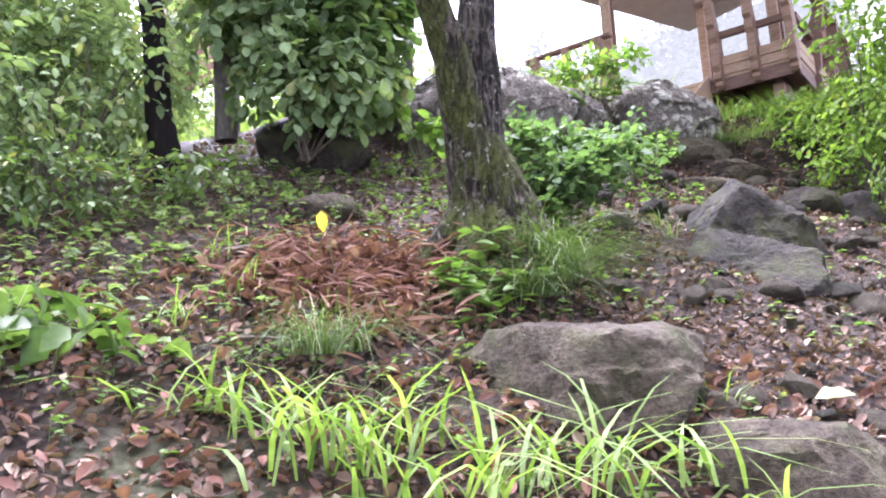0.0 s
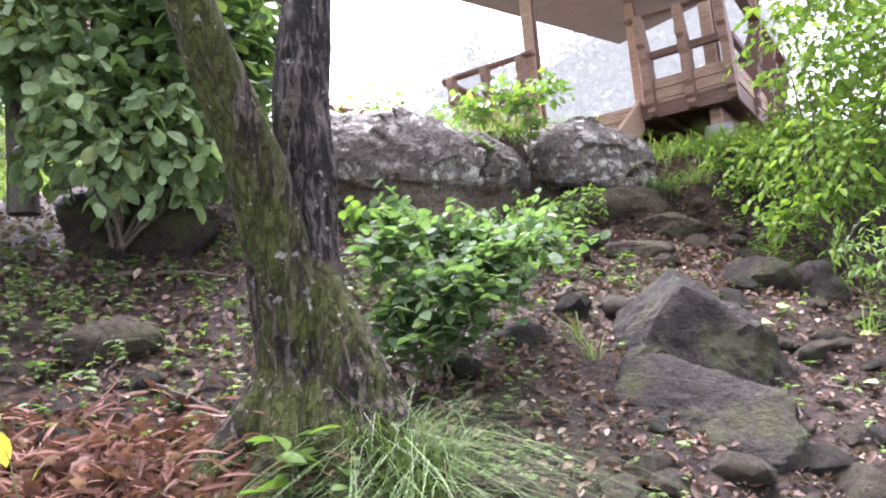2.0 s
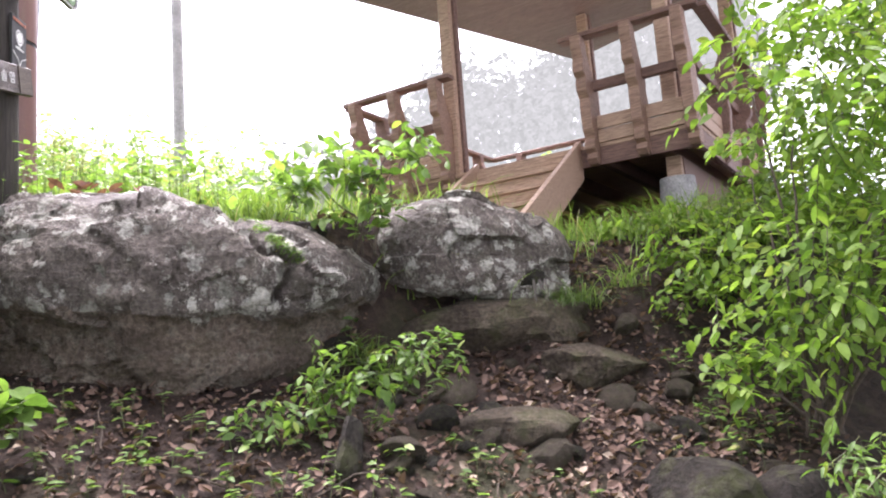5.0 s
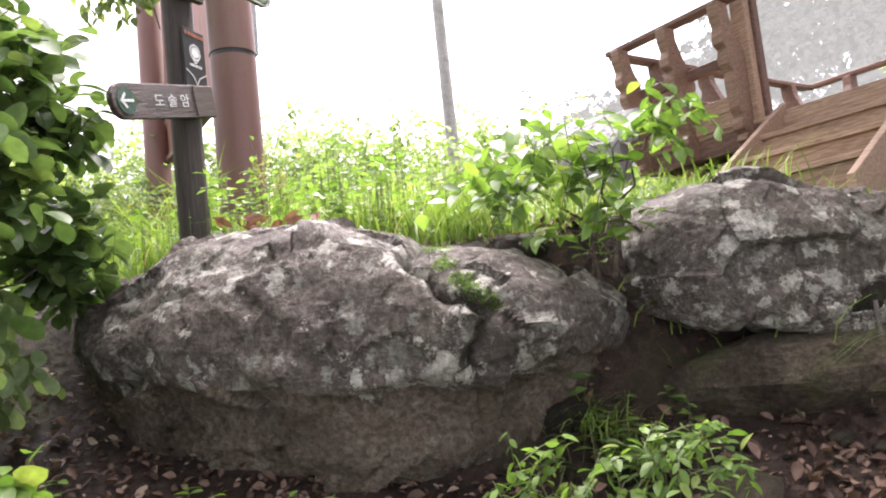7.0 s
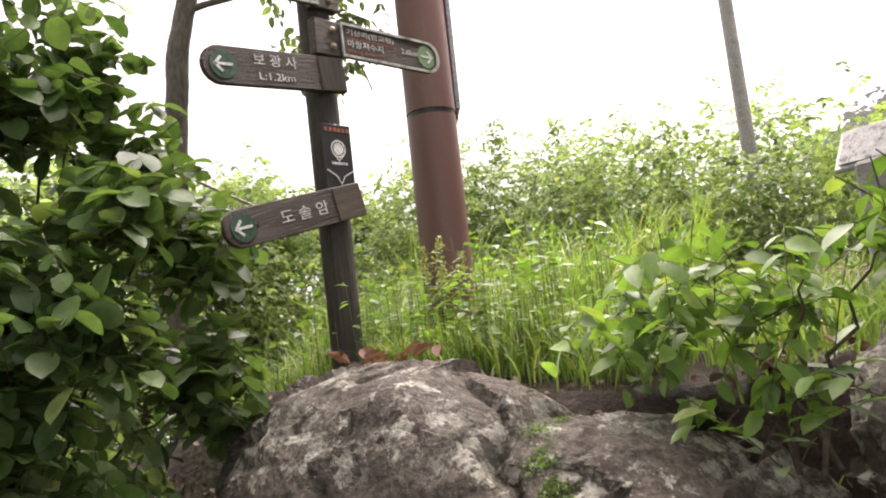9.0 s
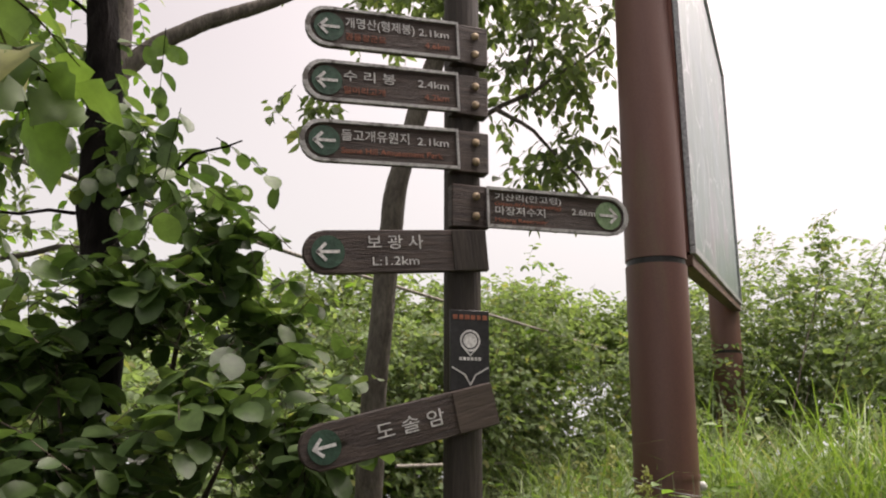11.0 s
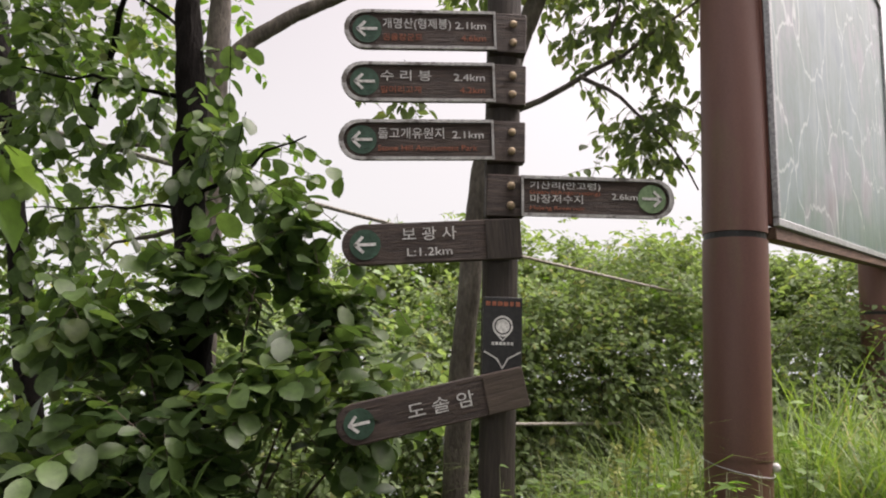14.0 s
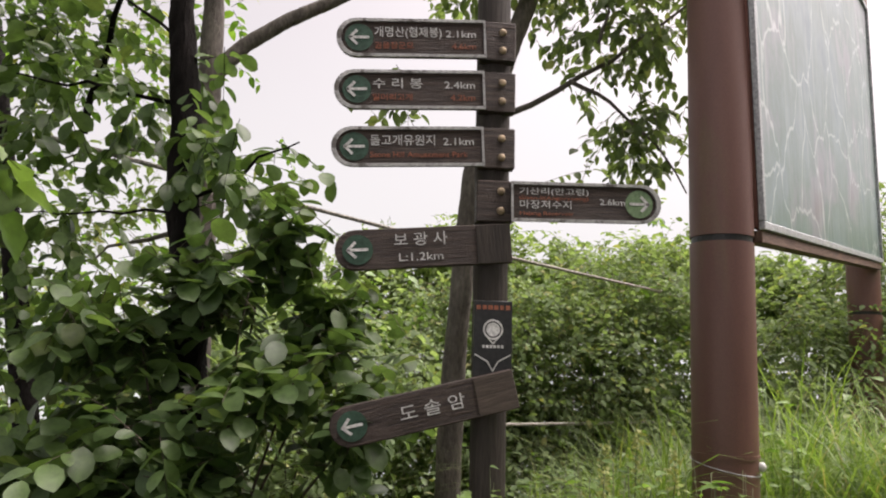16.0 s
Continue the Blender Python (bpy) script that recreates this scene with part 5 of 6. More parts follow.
shrub("tall bright bush leaning over the path", (3.5, 6.2, 2.5), [(3.65, 6.1, 3.15, 0.55, 0.6, 0.5), (3.75, 6.2, 4.0, 0.6, 0.7, 0.6), (3.3, 6.15, 2.8, 0.4, 0.45, 0.3), (4.1, 5.6, 3.4, 0.6, 0.6, 0.9), (4.2, 6.4, 4.8, 0.7, 0.8, 0.6), (4.6, 6.6, 3.6, 0.8, 1.0, 1.2)],
      1250, 7, 0.28, 0.075, LEAF_PATH, OVATE, 14, 0.012)
shrub("weedy shrub at the edge of the path", (3.2, 4.9, 2.0), [(3.25, 5.0, 2.35, 0.3, 0.4, 0.3), (3.5, 4.6, 2.5, 0.4, 0.5, 0.5), (2.98, 4.6, 2.1, 0.2, 0.3, 0.17), (3.2, 5.5, 2.4, 0.22, 0.3, 0.2), (2.75, 4.15, 2.0, 0.15, 0.2, 0.14)],
      260, 6, 0.22, 0.06, LEAF_BRIGHT, LANCE, 8, 0.006, STEM)
shrub("leafy bush below the pavilion", (3.9, 7.6, 3.4), [(3.35, 6.95, 3.36, 0.34, 0.28, 0.2), (3.25, 6.8, 3.15, 0.3, 0.25, 0.18), (3.75, 7.2, 3.55, 0.5, 0.4, 0.25), (4.4, 7.6, 3.8, 0.6, 0.5, 0.4), (3.1, 7.4, 3.6, 0.3, 0.25, 0.12)], 420, 7, 0.2, 0.065, LEAF_PATH, OVATE, 8, 0.006)
shrub("low plant with bright leaves under the boulder", (1.45, 6.0, 2.65), [(1.4, 5.95, 2.86, 0.28, 0.16, 0.16), (1.75, 5.98, 2.92, 0.2, 0.14, 0.14), (1.1, 5.85, 2.72, 0.2, 0.14, 0.1)],
      75, 6, 0.15, 0.05, LEAF_BRIGHT, OVATE, 8, 0.004, STEM)
shrub("big-leaved plant hanging into the walkway", (-1.15, 2.35, 1.2), [(-0.97, 2.25, 1.46, 0.26, 0.25, 0.14), (-1.3, 2.4, 1.52, 0.3, 0.3, 0.18)], 26, 5, 0.24, 0.115, LEAF, OAK, 6, 0.006, STEM)

BUSHES = [(-6.5, 6.4, 5.3, 0.8, 0.8, 0.85), (-6.6, 7.5, 5.6, 0.8, 0.8, 0.8), (-6.8, 8.6, 5.5, 0.9, 0.8, 0.75), (-6.8, 10.0, 5.6, 0.9, 0.9, 0.8), (-6.6, 11.4, 5.5, 1.0, 0.9, 0.7), (-6.4, 5.3, 5.0, 0.7, 0.7, 0.6)]
# undergrowth belt at the back of the terrace and beyond
for label, root, blobs, cnt, size, mt in (
        ("deep green thicket behind the signpost", (-4.2, 8.4, 2.8), [(-4.3, 7.0, 4.0, 0.8, 1.0, 1.1), (-4.4, 8.2, 4.3, 0.8, 1.0, 1.1), (-5.0, 9.4, 4.5, 0.9, 1.0, 1.1), (-3.6, 7.6, 3.3, 0.6, 1.3, 0.5), (-4.9, 7.4, 5.0, 0.9, 1.0, 0.6), (-5.2, 8.8, 5.3, 0.9, 1.0, 0.6), (-5.6, 8.0, 4.2, 1.0, 1.8, 1.2), (-4.2, 9.4, 3.8, 0.7, 0.7, 0.7), (-4.5, 10.6, 4.6, 0.9, 0.9, 0.9), (-3.5, 9.9, 4.1, 0.7, 0.6, 0.5), (-5.0, 11.8, 5.0, 1.0, 1.0, 0.9), (-5.6, 7.0, 3.6, 0.8, 1.0, 0.8), (-5.8, 8.8, 3.8, 0.8, 1.2, 0.9), (-5.5, 10.8, 4.0, 0.8, 1.1, 0.9)], 8200, 0.07, LEAF_HAZEL),
        ("leafy thicket on the bank behind the shrub", (-2.8, 5.6, 2.6), [(-2.3, 5.7, 3.7, 0.6, 0.7, 0.8), (-2.8, 5.0, 3.9, 0.7, 0.8, 1.0), (-3.2, 6.0, 4.4, 0.8, 0.8, 0.8), (-3.9, 5.4, 4.0, 0.7, 1.0, 1.2)], 1500, 0.07, LEAF_BANK),
        ("pale thicket beyond the map board", (-3.0, 10.2, 3.2), [(-2.4, 11.8, 4.8, 1.1, 1.0, 1.1), (-5.4, 12.6, 5.4, 1.4, 1.2, 1.4), (-1.2, 11.8, 4.6, 0.9, 0.8, 0.9), (-3.6, 12.6, 5.1, 1.2, 1.0, 1.2), (-0.2, 12.2, 4.7, 1.0, 0.8, 0.8), (-2.9, 11.9, 6.1, 0.12, 0.12, 0.5), (-1.5, 12.0, 5.7, 0.1, 0.1, 0.45), (-0.5, 12.2, 5.6, 0.1, 0.1, 0.4), (-4.2, 12.4, 6.4, 0.15, 0.15, 0.5)], 3400, 0.08, LEAF_HAZEL),
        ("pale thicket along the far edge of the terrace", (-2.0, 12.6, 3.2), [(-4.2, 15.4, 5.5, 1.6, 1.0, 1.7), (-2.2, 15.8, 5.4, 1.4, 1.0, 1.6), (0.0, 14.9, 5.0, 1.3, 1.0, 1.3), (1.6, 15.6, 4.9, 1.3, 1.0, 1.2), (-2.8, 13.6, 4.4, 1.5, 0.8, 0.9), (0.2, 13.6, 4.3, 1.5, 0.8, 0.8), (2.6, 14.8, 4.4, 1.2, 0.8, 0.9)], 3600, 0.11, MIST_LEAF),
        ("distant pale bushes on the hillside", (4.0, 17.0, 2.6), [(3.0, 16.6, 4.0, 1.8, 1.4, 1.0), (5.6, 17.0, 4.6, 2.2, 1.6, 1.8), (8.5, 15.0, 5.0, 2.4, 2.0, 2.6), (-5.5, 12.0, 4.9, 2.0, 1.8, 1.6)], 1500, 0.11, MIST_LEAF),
        ("far bushes below the signpost, mist put into their pale leaf colour", (-7.0, 7.5, 2.0), BUSHES, 3600, 0.09, MIST_LEAF),
        ("dim thicket on the falling slope", (-4.2, 4.5, 1.4), [(-4.0, 4.6, 3.0, 1.2, 1.2, 1.1), (-4.6, 2.8, 2.9, 1.3, 1.2, 1.5), (-5.2, 6.5, 3.8, 1.4, 1.5, 1.5), (-3.6, 3.6, 4.4, 1.0, 1.2, 0.8), (-6.0, 8.5, 4.4, 1.4, 1.8, 1.4), (-6.2, 5.0, 3.6, 1.3, 1.6, 1.4)], 2000, 0.11, LEAF_BUSH)):
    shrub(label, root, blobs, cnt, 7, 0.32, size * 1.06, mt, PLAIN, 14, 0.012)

# ---- grass and herbs ----


def turf(label, name, spots, n, height, spread, width, mat, lean=0.6):
    h = Heap()
    pts = np.array([(x, y, ground_at(x, y) - 0.01) for x, y in spots])
    grass(h, pts, n, height, spread, width, lean)
    ob = link(name, h.mesh(name), mat, None, "", "stuff", True)
    return tagged(ob, label, "grass")


def spread_over(n, x0, x1, y0, y1, keep=None):
    out = []
    while len(out) < n:
        x, y = rng.uniform(x0, x1), rng.uniform(y0, y1)
        if keep is None or keep(x, y):
            out.append((x, y))
    return out


def tussock(label, at, n, height, spread, width, mat, lean):
    ob = thing("grass_tussock", label, "grass", (0, 0, 0))
    h = Heap()
    grass(h, np.array([at]), n, height, spread, width, lean)
    link("tuft", h.mesh("tuft"), mat, ob, kind="stuff", smooth=True)


turf("tall bright green grass on the terrace", "terrace_grass", spread_over(950, -1.2, 2.3, 6.72, 9.6, lambda x, y: (x < 1.1 or rng.random() < 0.3) and (y < 7.0 or x < 2.25 - 0.15 * (y - 7)) and ((x - 0.1) / 1.1) ** 2 + ((y - 9.7) / 0.9) ** 2 > 1), 10, 0.3, 0.07, 0.009, GRASS, 0.8)
turf("thin grass further back on the terrace", "far_grass", spread_over(500, -3.5, 5.0, 9.4, 14, lambda x, y: ((x - 0.1) / 1.1) ** 2 + ((y - 9.7) / 0.9) ** 2 > 1), 9, 0.3, 0.12, 0.012, GRASS)
turf("long arching grass round the map board", "reed_grass", spread_over(210, -3.2, -0.3, 7.5, 10.4, lambda x, y: x < -1.05 or y > 8.5), 16, 0.9, 0.08, 0.012, GRASS, 0.9)
turf("tall lush grass behind the map board", "tall_reeds", spread_over(150, -3.4, -1.5, 8.5, 10.8), 14, 1.35, 0.1, 0.013, GRASS, 0.9)
tussock("long arching grass tuft beside the steel pole", (-1.35, 7.8, ground_at(-1.35, 7.8)), 120, 1.0, 0.06, 0.009, GRASS, 1.5)
turf("grass along the edge below the pavilion", "edge_grass", spread_over(210, 2.55, 4.6, 7.2, 8.2), 9, 0.28, 0.07, 0.008, GRASS, 0.9)
for x, y, hgt in ((0.0, 2.0, 0.3), (0.25, 2.05, 0.33), (-0.25, 2.05, 0.3), (0.1, 1.9, 0.25), (0.45, 2.1, 0.3), (0.6, 2.2, 0.28), (-0.4, 2.2, 0.22), (0.85, 2.1, 0.2), (-0.1, 2.2, 0.28), (-0.6, 2.3, 0.2)):
    tussock("bright broad-bladed grass tuft in leaf litter", (x, y, ground_at(x, y)), 20, hgt * 1.25, 0.09, 0.017, GRASS, 1.35)
for x, y, hgt in ((0.45, 3.34, 0.4), (0.52, 3.22, 0.36), (0.58, 3.4, 0.34), (0.42, 3.1, 0.3), (-0.35, 2.6, 0.34), (2.5, 6.8, 0.26)):
    tussock("fine hanging sedge tuft", (x, y, ground_at(x, y) + 0.03), 260, hgt * 0.9, 0.06, 0.0035, SEDGE, 2.1)
for x, y, hgt in ((1.55, 6.45, 0.18), (1.45, 6.5, 0.18), (2.62, 6.85, 0.26), (1.35, 6.45, 0.16), (2.9, 7.0, 0.25)):
    tussock("rough grass hanging over the bank edge", (x, y, ground_at(x, y) + 0.02), 60, hgt, 0.05, 0.006, GRASS, 1.3)
for x, y in ((1.28, 4.55), (-0.75, 3.0), (-0.9, 3.3), (-0.5, 3.2), (1.3, 4.4), (2.9, 5.0), (0.9, 2.6), (-0.85, 2.65)):
    tussock("small grass tuft on the slope", (x, y, ground_at(x, y)), 14, 0.2, 0.03, 0.007, GRASS, 0.9)


def seedlings(label, spots, size, mat, height):
    """Low herbs: a stem with a few pairs of leaves."""
    ob = thing("seedlings", label, "plants", kind="stuff")
    st, lv = Heap(), Heap()
    for x, y in spots:
        z = ground_at(x, y)
        hgt = height * rng.uniform(0.5, 1.3)
        top = np.array([x + rng.normal(0, 0.02), y + rng.normal(0, 0.02), z + hgt])
        tube(st, np.stack([[x, y, z - 0.02], (np.array([x, y, z]) + top) / 2, top]), [0.002, 0.0016, 0.001], 3)
        k = rng.integers(3, 7)
        t = rng.uniform(0.4, 1.0, k)[:, None]
        at = np.array([x, y, z]) * (1 - t) + top * t
        a = rng.random(k) * 6.28
        along = np.stack([np.cos(a), np.sin(a), rng.uniform(-0.2, 0.4, k)], 1)
        blades(lv, at, along, np.array([0, 0, 1.0]) + rng.normal(0, 0.25, (k, 3)), size * rng.uniform(0.6, 1.3, k), OVATE)
    link("stalk", st.mesh("stalk"), STEM, ob, kind="stuff")
    link("foliage", lv.mesh("foliage"), mat, ob, kind="stuff", smooth=True)


seedlings("scattered green seedlings on the leaf litter", spread_over(950, -1.9, 1.0, 2.0, 5.4) + spread_over(170, 1.0, 3.2, 2.2, 6.2), 0.036, LEAF_BRIGHT, 0.07)
seedlings("leafy undergrowth on the shaded side of the slope", spread_over(260, -2.1, -0.5, 2.7, 4.8), 0.05, LEAF_HAZEL, 0.12)
seedlings("bright herbs below the boulder", spread_over(110, -0.6, 1.9, 5.3, 5.95), 0.045, LEAF_BRIGHT, 0.1)
seedlings("leafy weeds round the signpost", spread_over(260, -0.9, 0.9, 6.62, 7.6), 0.055, LEAF_BRIGHT, 0.42)
seedlings("tall leafy weeds behind the map pole", spread_over(190, -3.4, -1.0, 7.9, 10.4), 0.09, LEAF_BUSH, 0.75)
seedlings("bright leafy sprouts at the foot of the forked tree", [(0.2 + rng.normal(0, 0.1), 3.06 + rng.normal(0, 0.07)) for _ in range(40)], 0.085, LEAF_BRIGHT, 0.19)
seedlings("weeds sprouting between the boulders", [(1.55 + rng.normal(0, 0.12), 6.4 + rng.normal(0, 0.1)) for _ in range(40)], 0.06, LEAF, 0.15)
seedlings("weeds at the edge of the worn path", spread_over(120, 2.9, 3.6, 4.4, 7.2), 0.045, LEAF_BUSH, 0.16)

# ---- leaf litter, stones and twigs ----


def litter(label, name, spots, size, mat, lift=0.012, shape=CURLED, pile=None, wild=0.45):
    h = Heap()
    at = np.array([(x, y, ground_at(x, y) + lift + (pile(x, y) if pile else 0)) for x, y in spots])
    k = len(at)
    a = rng.random(k) * 6.28
    along = np.stack([np.cos(a), np.sin(a), rng.normal(0.25, 0.3, k)], 1)
    up = np.array([0, -0.3, 1.0]) + rng.normal(0, wild, (k, 3))
    blades(h, at, along, up, size * rng.uniform(0.5, 1.35, k), shape)
    ob = link(name, h.mesh(name), mat, None, "", "stuff", True)
    return tagged(ob, label, "leaf litter")


FLATTISH = leaf_shape(0.6, 0.3, -0.12, 0.1, 3)
litter("brown dead leaves covering the slope", "leaf_litter", spread_over(12500, -2.0, 3.3, 1.4, 6.3, lambda x, y: not (x > 1.9 and rng.random() < 0.4)), 0.036, DEAD, shape=FLATTISH)
litter("dead leaves at the foot of the slope", "near_litter", spread_over(4200, -1.7, 1.9, 1.1, 3.3), 0.036, DEAD, shape=leaf_shape(0.58, 0.5, -0.3, 0.06, 4))
litter("fresh chips and dead leaves at the top of the path", "upper_litter", spread_over(2600, 2.0, 3.6, 5.5, 7.4), 0.042, DEAD, shape=FLATTISH)
litter("curled brown dead leaves on the slope", "curled_litter", spread_over(2200, -2.0, 3.2, 1.4, 6.2, lambda x, y: not (x > 1.8 and rng.random() < 0.6)), 0.048, DEAD)
heap_spots = [(-0.3 + rng.normal(0, 0.26), 3.22 + rng.normal(0, 0.2)) for _ in range(1500)]
litter("heap of russet dead leaves beside the forked tree", "leaf_heap", heap_spots, 0.062, DEAD_RED, shape=leaf_shape(0.5, 0.8, -0.5, 0.12, 5), wild=1.1, pile=lambda x, y: 0.13 * math.exp(-((x + 0.3) / 0.3) ** 2 - ((y - 3.25) / 0.2) ** 2) * rng.random())
litter("dry needles and torn leaves in the heap", "heap_needles", [(-0.3 + rng.normal(0, 0.28), 3.2 + rng.normal(0, 0.22)) for _ in range(900)], 0.1, DEAD_RED, 0.05, leaf_shape(0.1, 0.3, 0.3), pile=lambda x, y: 0.1 * rng.random(), wild=1.0)
litter("russet dead leaves round the foot of the slope", "russet_litter", spread_over(1300, -1.7, 1.6, 1.1, 3.0), 0.05, DEAD_RED, wild=0.8)
litter("small chips of bark and leaf on the path", "crumbs", spread_over(8000, 0.3, 3.3, 2.0, 6.8), 0.022, DEAD, 0.006, FLATTISH)
litter("bleached chips of leaf and wood on the path", "pale_chips", spread_over(800, -1.6, 3.3, 2.0, 6.8), 0.03, DEAD_PALE, 0.012, FLATTISH)
litter("bleached leaves on the bare patch of the terrace", "terrace_chips", spread_over(900, -1.0, 1.2, 8.8, 10.6), 0.05, DEAD_PALE, 0.01, FLATTISH)
litter("dead leaves lying on the terrace edge", "terrace_litter", spread_over(260, 1.2, 2.8, 6.4, 7.3), 0.05, DEAD)


def stones(label, n, x0, x1, y0, y1, lo, hi, mats):
    """Loose stones, each its own object on a few shared meshes."""
    shapes = []
    for i in range(6):
        ob = rock("stone", label, (0, 0, -100), (1, 0.8, 0.55), 0, 60 + i, 9, 0.08, mats[i % len(mats)], 2)
        shapes.append(ob)
    for i in range(n):
        x, y = rng.uniform(x0, x1), rng.uniform(y0, y1)
        s = lo * (hi / lo) ** rng.random() ** 1.6
        src = shapes[i % 6]
        ob = src if i < 6 else bpy.data.objects.new("stone", src.data)
        if i >= 6:
            scene.collection.objects.link(ob)
        tagged(ob, label, "stone", "stones on the path")
        ob.matrix_world = pose(x, y, ground_at(x, y) + 0.1 * s, rng.uniform(-25, 25), rng.uniform(-25, 25), rng.uniform(0, 360)) @ Matrix.Diagonal((s, s, s, 1))


stones("loose brown-grey stone on the worn path", 270, 1.2, 3.2, 2.6, 6.9, 0.022, 0.14, (ROCK_DARK, ROCK_BROWN, ROCK_BROWN))
stones("grey stone among dead leaves on the slope", 90, -1.6, 1.3, 2.6, 5.6, 0.025, 0.13, (ROCK_BROWN, ROCK_DARK))


def twig(label, a, b, r, sag=0.02):
    h = Heap()
    tube(h, bend(a, b, sag, 9, 0.008), np.linspace(r, r * 0.5, 9), 6)
    tagged(link("fallen_branch", h.mesh("fallen_branch"), TWIG, None, "", "", True), label, "branch", "fallen branches")


for (x0, y0), (x1, y1), r in (((-0.95, 4.85), (-0.35, 5.0), 0.016), ((-0.45, 3.95), (0.1, 3.5), 0.008), ((-0.9, 3.35), (-0.35, 3.5), 0.022), ((-0.7, 2.6), (-0.3, 2.75), 0.01), ((1.75, 5.2), (2.2, 5.35), 0.014), ((1.6, 5.1), (2.4, 5.2), 0.02), ((1.9, 3.8), (2.1, 4.3), 0.007), ((1.3, 5.1), (1.55, 5.3), 0.018), ((0.5, 3.0), (0.9, 3.3), 0.006), ((2.3, 4.4), (2.5, 4.2), 0.005)):
    twig("bare fallen branch lying on the slope", (x0, y0, ground_at(x0, y0) + r), (x1, y1, ground_at(x1, y1) + r), r)
for i in range(60):
    x, y, a = rng.uniform(-1.5, 3.0), rng.uniform(2.2, 5.9), rng.random() * 6.28
    l = rng.uniform(0.1, 0.35)
    x1, y1 = x + l * math.cos(a), y + l * math.sin(a)
    twig("thin dry twig on the leaf litter", (x, y, ground_at(x, y) + 0.012), (x1, y1, ground_at(x1, y1) + 0.015), rng.uniform(0.0025, 0.005), 0.015)

# ---- single leaves and small plants ----


def leaf(label, at, along, up, size, mat, shape):
    h = Heap()
    blades(h, np.array([at], float), np.array([along], float), np.array([up], float), size, shape)
    tagged(link("leaf", h.mesh("leaf"), mat, None, "", "", True), label, "leaf", "single leaves")


yellow = thing("seedling", "thin weed holding one bright yellow leaf over the litter", "plant")
h, g = Heap(), Heap()
tube(h, bend((-0.36, 3.06, ground_at(-0.36, 3.06) - 0.01), (-0.41, 3.01, 1.95), 0.03, 8, 0.003), np.linspace(0.003, 0.0015, 8), 5)
blades(g, np.array([(-0.41, 3.01, 1.945)]), np.array([(0.05, 0.05, -1.0)]), np.array([(0.1, -1.0, 0.2)]), 0.085, OVATE)
link("stem", h.mesh("stem"), STEM, yellow, smooth=True)
link("leaf", g.mesh("leaf"), LEAF_YELLOW, yellow, smooth=True)
for x, y, sz in ((2.42, 5.02, 0.11), (2.2, 5.24, 0.08), (2.52, 5.17, 0.08), (2.94, 4.97, 0.09), (1.27, 2.73, 0.1), (1.5, 3.4, 0.07), (2.0, 3.9, 0.06), (2.6, 4.5, 0.06)):
    a = rng.random() * 6.28
    leaf("pale yellow-green fallen leaf on the path", (x, y, ground_at(x, y) + 0.03), (math.cos(a), math.sin(a), 0.3), (0, -0.5, 1), sz * 1.2, LEAF_FADED, OAK)

stone_tree = BVHTree.FromPolygons([boulder.matrix_local @ v.co for v in boulder.data.vertices], [tuple(p.vertices) for p in boulder.data.polygons])


def on_boulder(x, y):
    hit = stone_tree.ray_cast(Vector((x, y, 6)), Vector((0, 0, -1)))[0]
    return hit.z if hit else None


for i in range(14):
    x, y = 0.22 + rng.normal(0, 0.1), 6.42 + rng.normal(0, 0.05)
    z = on_boulder(x, y)
    if z:
        a = rng.random() * 6.28
        leaf("russet dead leaf lying on top of the boulder", (x, y, z + 0.015), (math.cos(a), math.sin(a), 0.2), (rng.normal(0, 0.3), -0.4, 1), rng.uniform(0.05, 0.1), DEAD_RED, CURLED)
mossy = Heap()
spots = []
for i in range(800):
    k = rng.random() ** 0.8
    x, z = 0.84 + 0.36 * k + rng.normal(0, 0.012), 3.72 - 0.34 * k + rng.normal(0, 0.016)
    hit = stone_tree.ray_cast(Vector((x, 5.0, z)), Vector((0, 1, 0)))[0]
    if hit and hit.y < 6.5 and noise.noise((x * 14, z * 14, 0)) > -0.1:
        spots.append((x, hit.y + 0.004, z))
grass(mossy, np.array(spots), 5, 0.009, 0.008, 0.005, 1.2, 2)
tagged(link("moss", mossy.mesh("moss"), LEAF_BUSH, None, "", "stuff", True), "bright green moss running down a crack in the boulder", "moss")

shrub("plant with bright toothed leaves below the boulder", (-0.1, 5.4, ground_at(-0.1, 5.4)), [(-0.05, 5.42, 3.0, 0.22, 0.14, 0.12), (-0.35, 5.4, 3.2, 0.16, 0.14, 0.14), (0.25, 5.5, 2.86, 0.16, 0.12, 0.1)], 26, 5, 0.16, 0.1, LEAF_BRIGHT, ROUND, 8, 0.005, STEM, droop=0.2)
shrub("shoot with big lobed leaves beside the path", (2.8, 3.95, ground_at(2.8, 3.95)), [(2.62, 3.98, 2.36, 0.14, 0.14, 0.14), (2.75, 3.9, 2.05, 0.14, 0.14, 0.12)], 12, 4, 0.18, 0.15, LEAF_BRIGHT, OAK, 5, 0.006, STEM, droop=0.3)
foliage(forked, [(1.15, 5.46, 4.84, 0.05, 0.12, 0.1)], 6, 3, 0.15, 0.1, LEAF, OAK, BARK, limbs=[((0.39, 3.63, 5.2), (1.13, 5.38, 4.98), 0.012, 0.12)], name="hanging_leaves", droop=0.6)


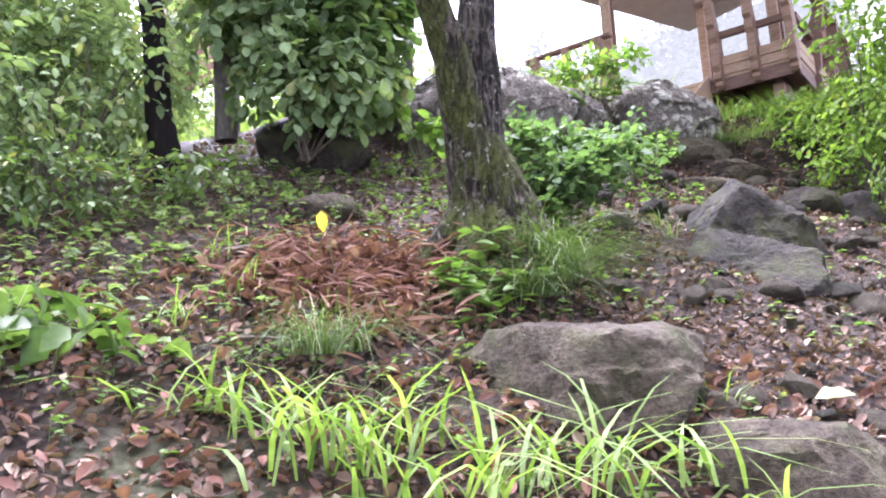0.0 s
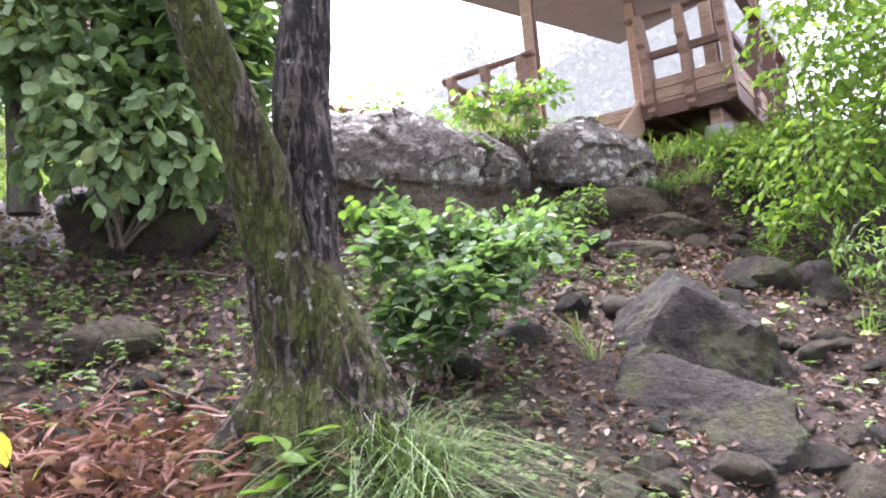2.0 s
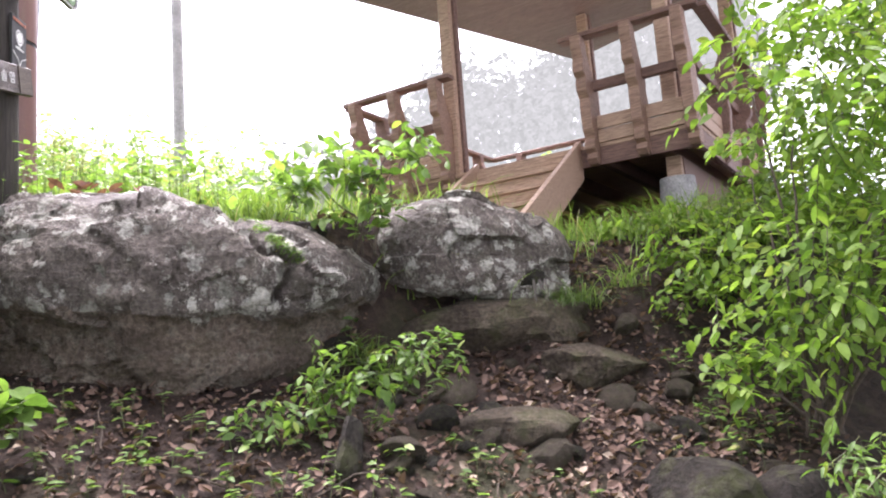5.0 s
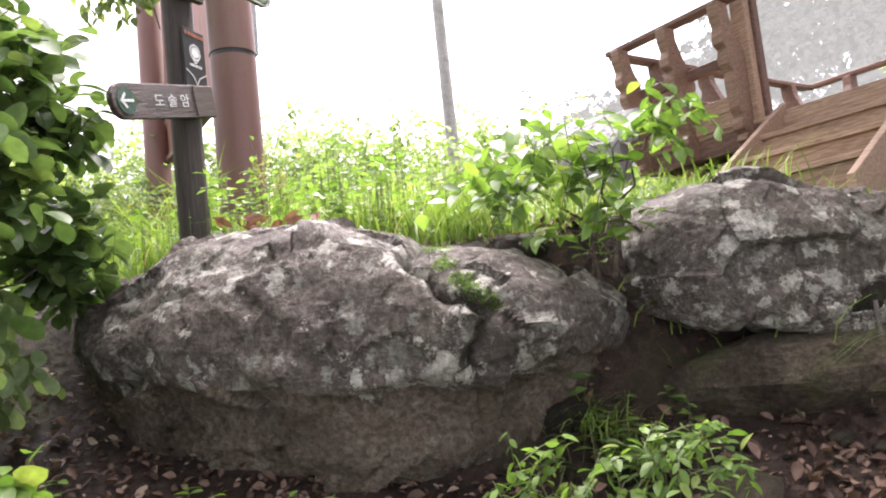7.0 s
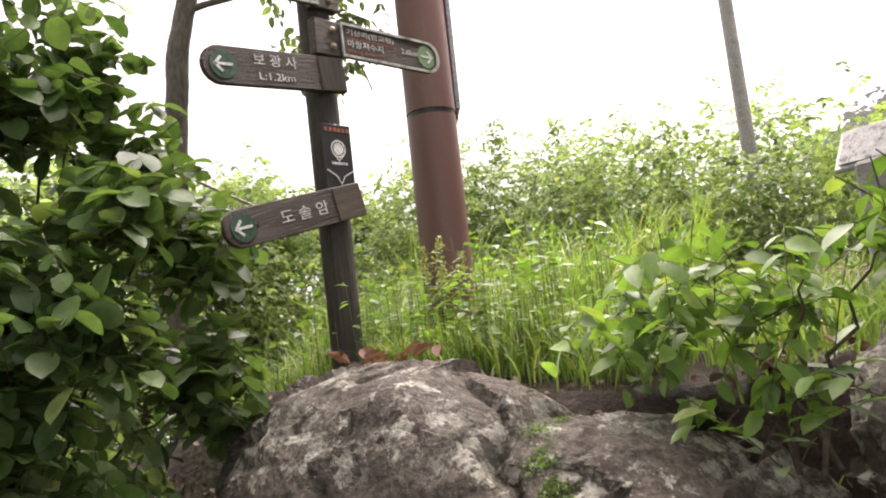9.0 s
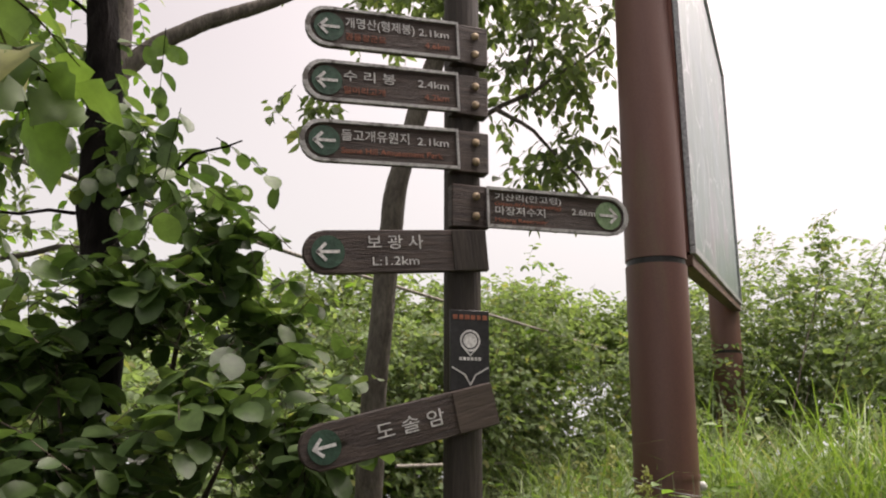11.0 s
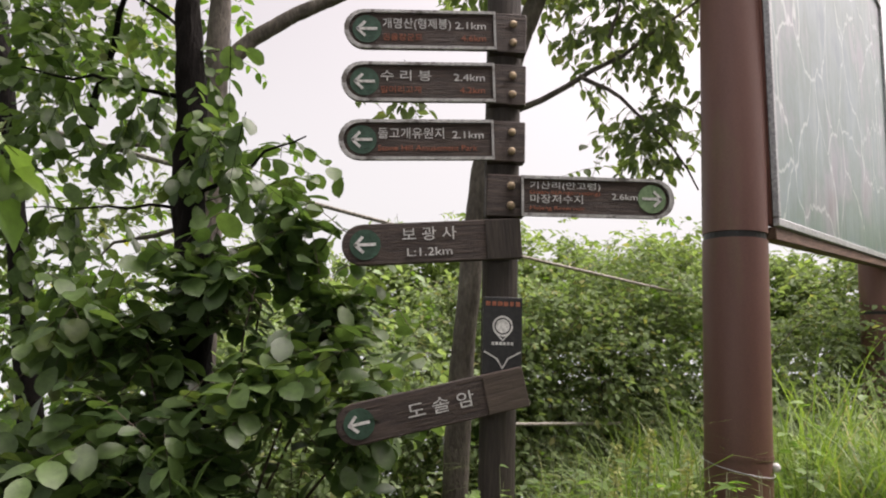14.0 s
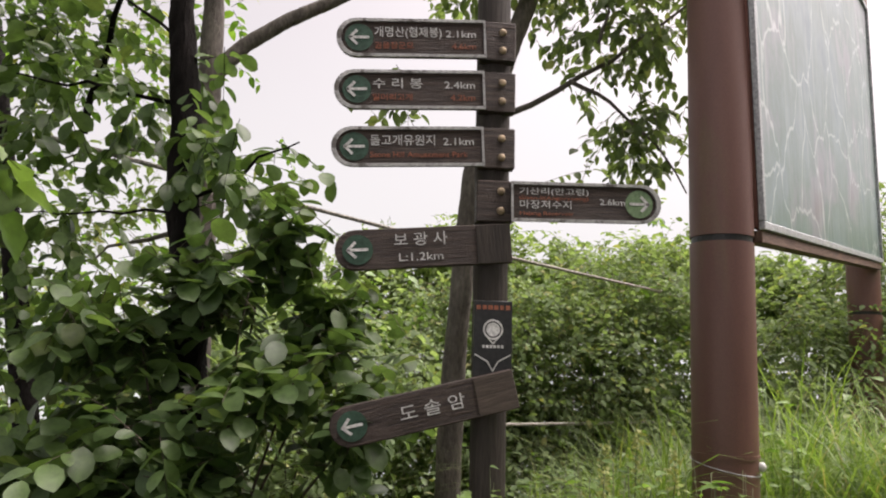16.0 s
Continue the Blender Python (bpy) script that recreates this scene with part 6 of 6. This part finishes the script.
def goldenrod(at, height):
    ob = thing("goldenrod", "slender weed with a yellow flower spike", "plant", group="goldenrods beside the signpost")
    st, lv, fl = Heap(), Heap(), Heap()
    x, y, z = at
    root, top = np.array([x, y, z]), np.array([x + 0.02, y + 0.03, z + height])
    tube(st, bend(root, top, 0, 8, 0.004), np.linspace(0.004, 0.0015, 8), 5)
    k = 16
    t = np.linspace(0.1, 0.75, k)[:, None]
    a = np.arange(k) * 2.4
    blades(lv, root * (1 - t) + top * t, np.stack([np.cos(a), np.sin(a), 0.3 + 0 * a], 1), np.tile([0, 0, 1.0], (k, 1)), 0.09 - 0.04 * t[:, 0], LANCE)
    k = 90
    t = rng.uniform(0.74, 1.02, k)[:, None]
    off = rng.normal(0, 0.016, (k, 3)) * (1.1 - t) * 4
    blades(fl, root * (1 - t) + top * t + off, rng.normal(size=(k, 3)), rng.normal(size=(k, 3)), 0.016, ROUND)
    link("stem", st.mesh("stem"), STEM, ob, smooth=True)
    link("foliage", lv.mesh("foliage"), LEAF_BRIGHT, ob, kind="stuff", smooth=True)
    link("flower_spike", fl.mesh("flower_spike"), LEAF_FADED, ob, "pale yellow flower spike", "stuff")


for x, y, top in ((-0.28, 7.07, 4.28), (-0.3, 7.2, 4.33), (-0.3, 7.34, 4.26), (-0.1, 7.0, 4.15)):
    z = ground_at(x, y)
    goldenrod((x, y, z), top - z)

hanging = thing("hanging_roots", "pale fine roots hanging in the hollow under the boulder", "roots", (0, 0, 0))
for i in range(9):
    h = Heap()
    x = 2.14 + 0.03 * i + rng.normal(0, 0.01)
    tube(h, bend((x, 6.72 + rng.normal(0, 0.02), 3.28), (x + rng.normal(0, 0.03), 6.68 + rng.normal(0, 0.03), 2.98 + rng.normal(0, 0.04)), 0, 8, 0.008), np.linspace(0.009, 0.002, 8), 5)
    link("root", h.mesh("root"), BARK_PALE, hanging, smooth=True)

# ---- rope fence behind the signpost ----
for pts in (((-1.3, 4.5, 5.62), (-2.54, 6.23, 5.48), (-3.55, 7.7, 5.4), (-4.6, 9.2, 5.34), (-5.3, 10.2, 5.3)), ((-3.2, 7.2, 4.12), (-4.0, 8.3, 4.1), (-4.9, 9.6, 4.1))):
    h = Heap()
    p = np.array(pts)
    k = np.linspace(0, 1, 40)
    way = np.stack([np.interp(k, np.linspace(0, 1, len(p)), p[:, i]) for i in range(3)], 1)
    for _ in range(12):
        way[1:-1] = (way[:-2] + 2 * way[1:-1] + way[2:]) / 4
    tube(h, way, 0.014, 8)
    tagged(link("rope", h.mesh("rope"), ROPE, None, "", "", True), "grey twisted guard rope strung behind the signpost", "rope", "guard ropes")

# ---- far trees, haze imitated by a pale glow ----


def far_trees():
    # Haze is put into the colour: flat pale emission, no cloud lies in front
    m, ns, ls, b, out = nodes_of("tree_haze_glow")
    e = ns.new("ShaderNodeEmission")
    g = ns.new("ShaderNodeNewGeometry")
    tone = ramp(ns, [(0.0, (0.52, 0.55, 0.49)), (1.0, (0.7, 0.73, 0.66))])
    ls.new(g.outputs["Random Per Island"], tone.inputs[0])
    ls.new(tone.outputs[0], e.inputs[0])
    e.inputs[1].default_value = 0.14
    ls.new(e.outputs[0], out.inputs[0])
    for label, blobs in (("tall far trees, glowing pale to imitate haze", [(8, 61, 22, 5, 2, 5), (14, 60, 21, 5, 2, 6), (20, 58, 23, 6, 2, 7), (26, 56, 24, 6, 2, 8), (4, 61, 18, 4, 2, 4), (12, 61, 14, 9, 2, 5), (22, 58, 14, 9, 2, 6)]),
                         ("low far trees, glowing pale to imitate haze", [(-4, 61, 15, 5, 2, 4), (-10, 60, 13, 5, 2, 3.5), (0, 61, 15, 4, 2, 4)])):
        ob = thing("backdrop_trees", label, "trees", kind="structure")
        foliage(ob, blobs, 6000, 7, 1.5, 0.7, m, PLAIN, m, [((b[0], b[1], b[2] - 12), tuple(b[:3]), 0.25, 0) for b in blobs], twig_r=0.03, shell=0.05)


far_trees()
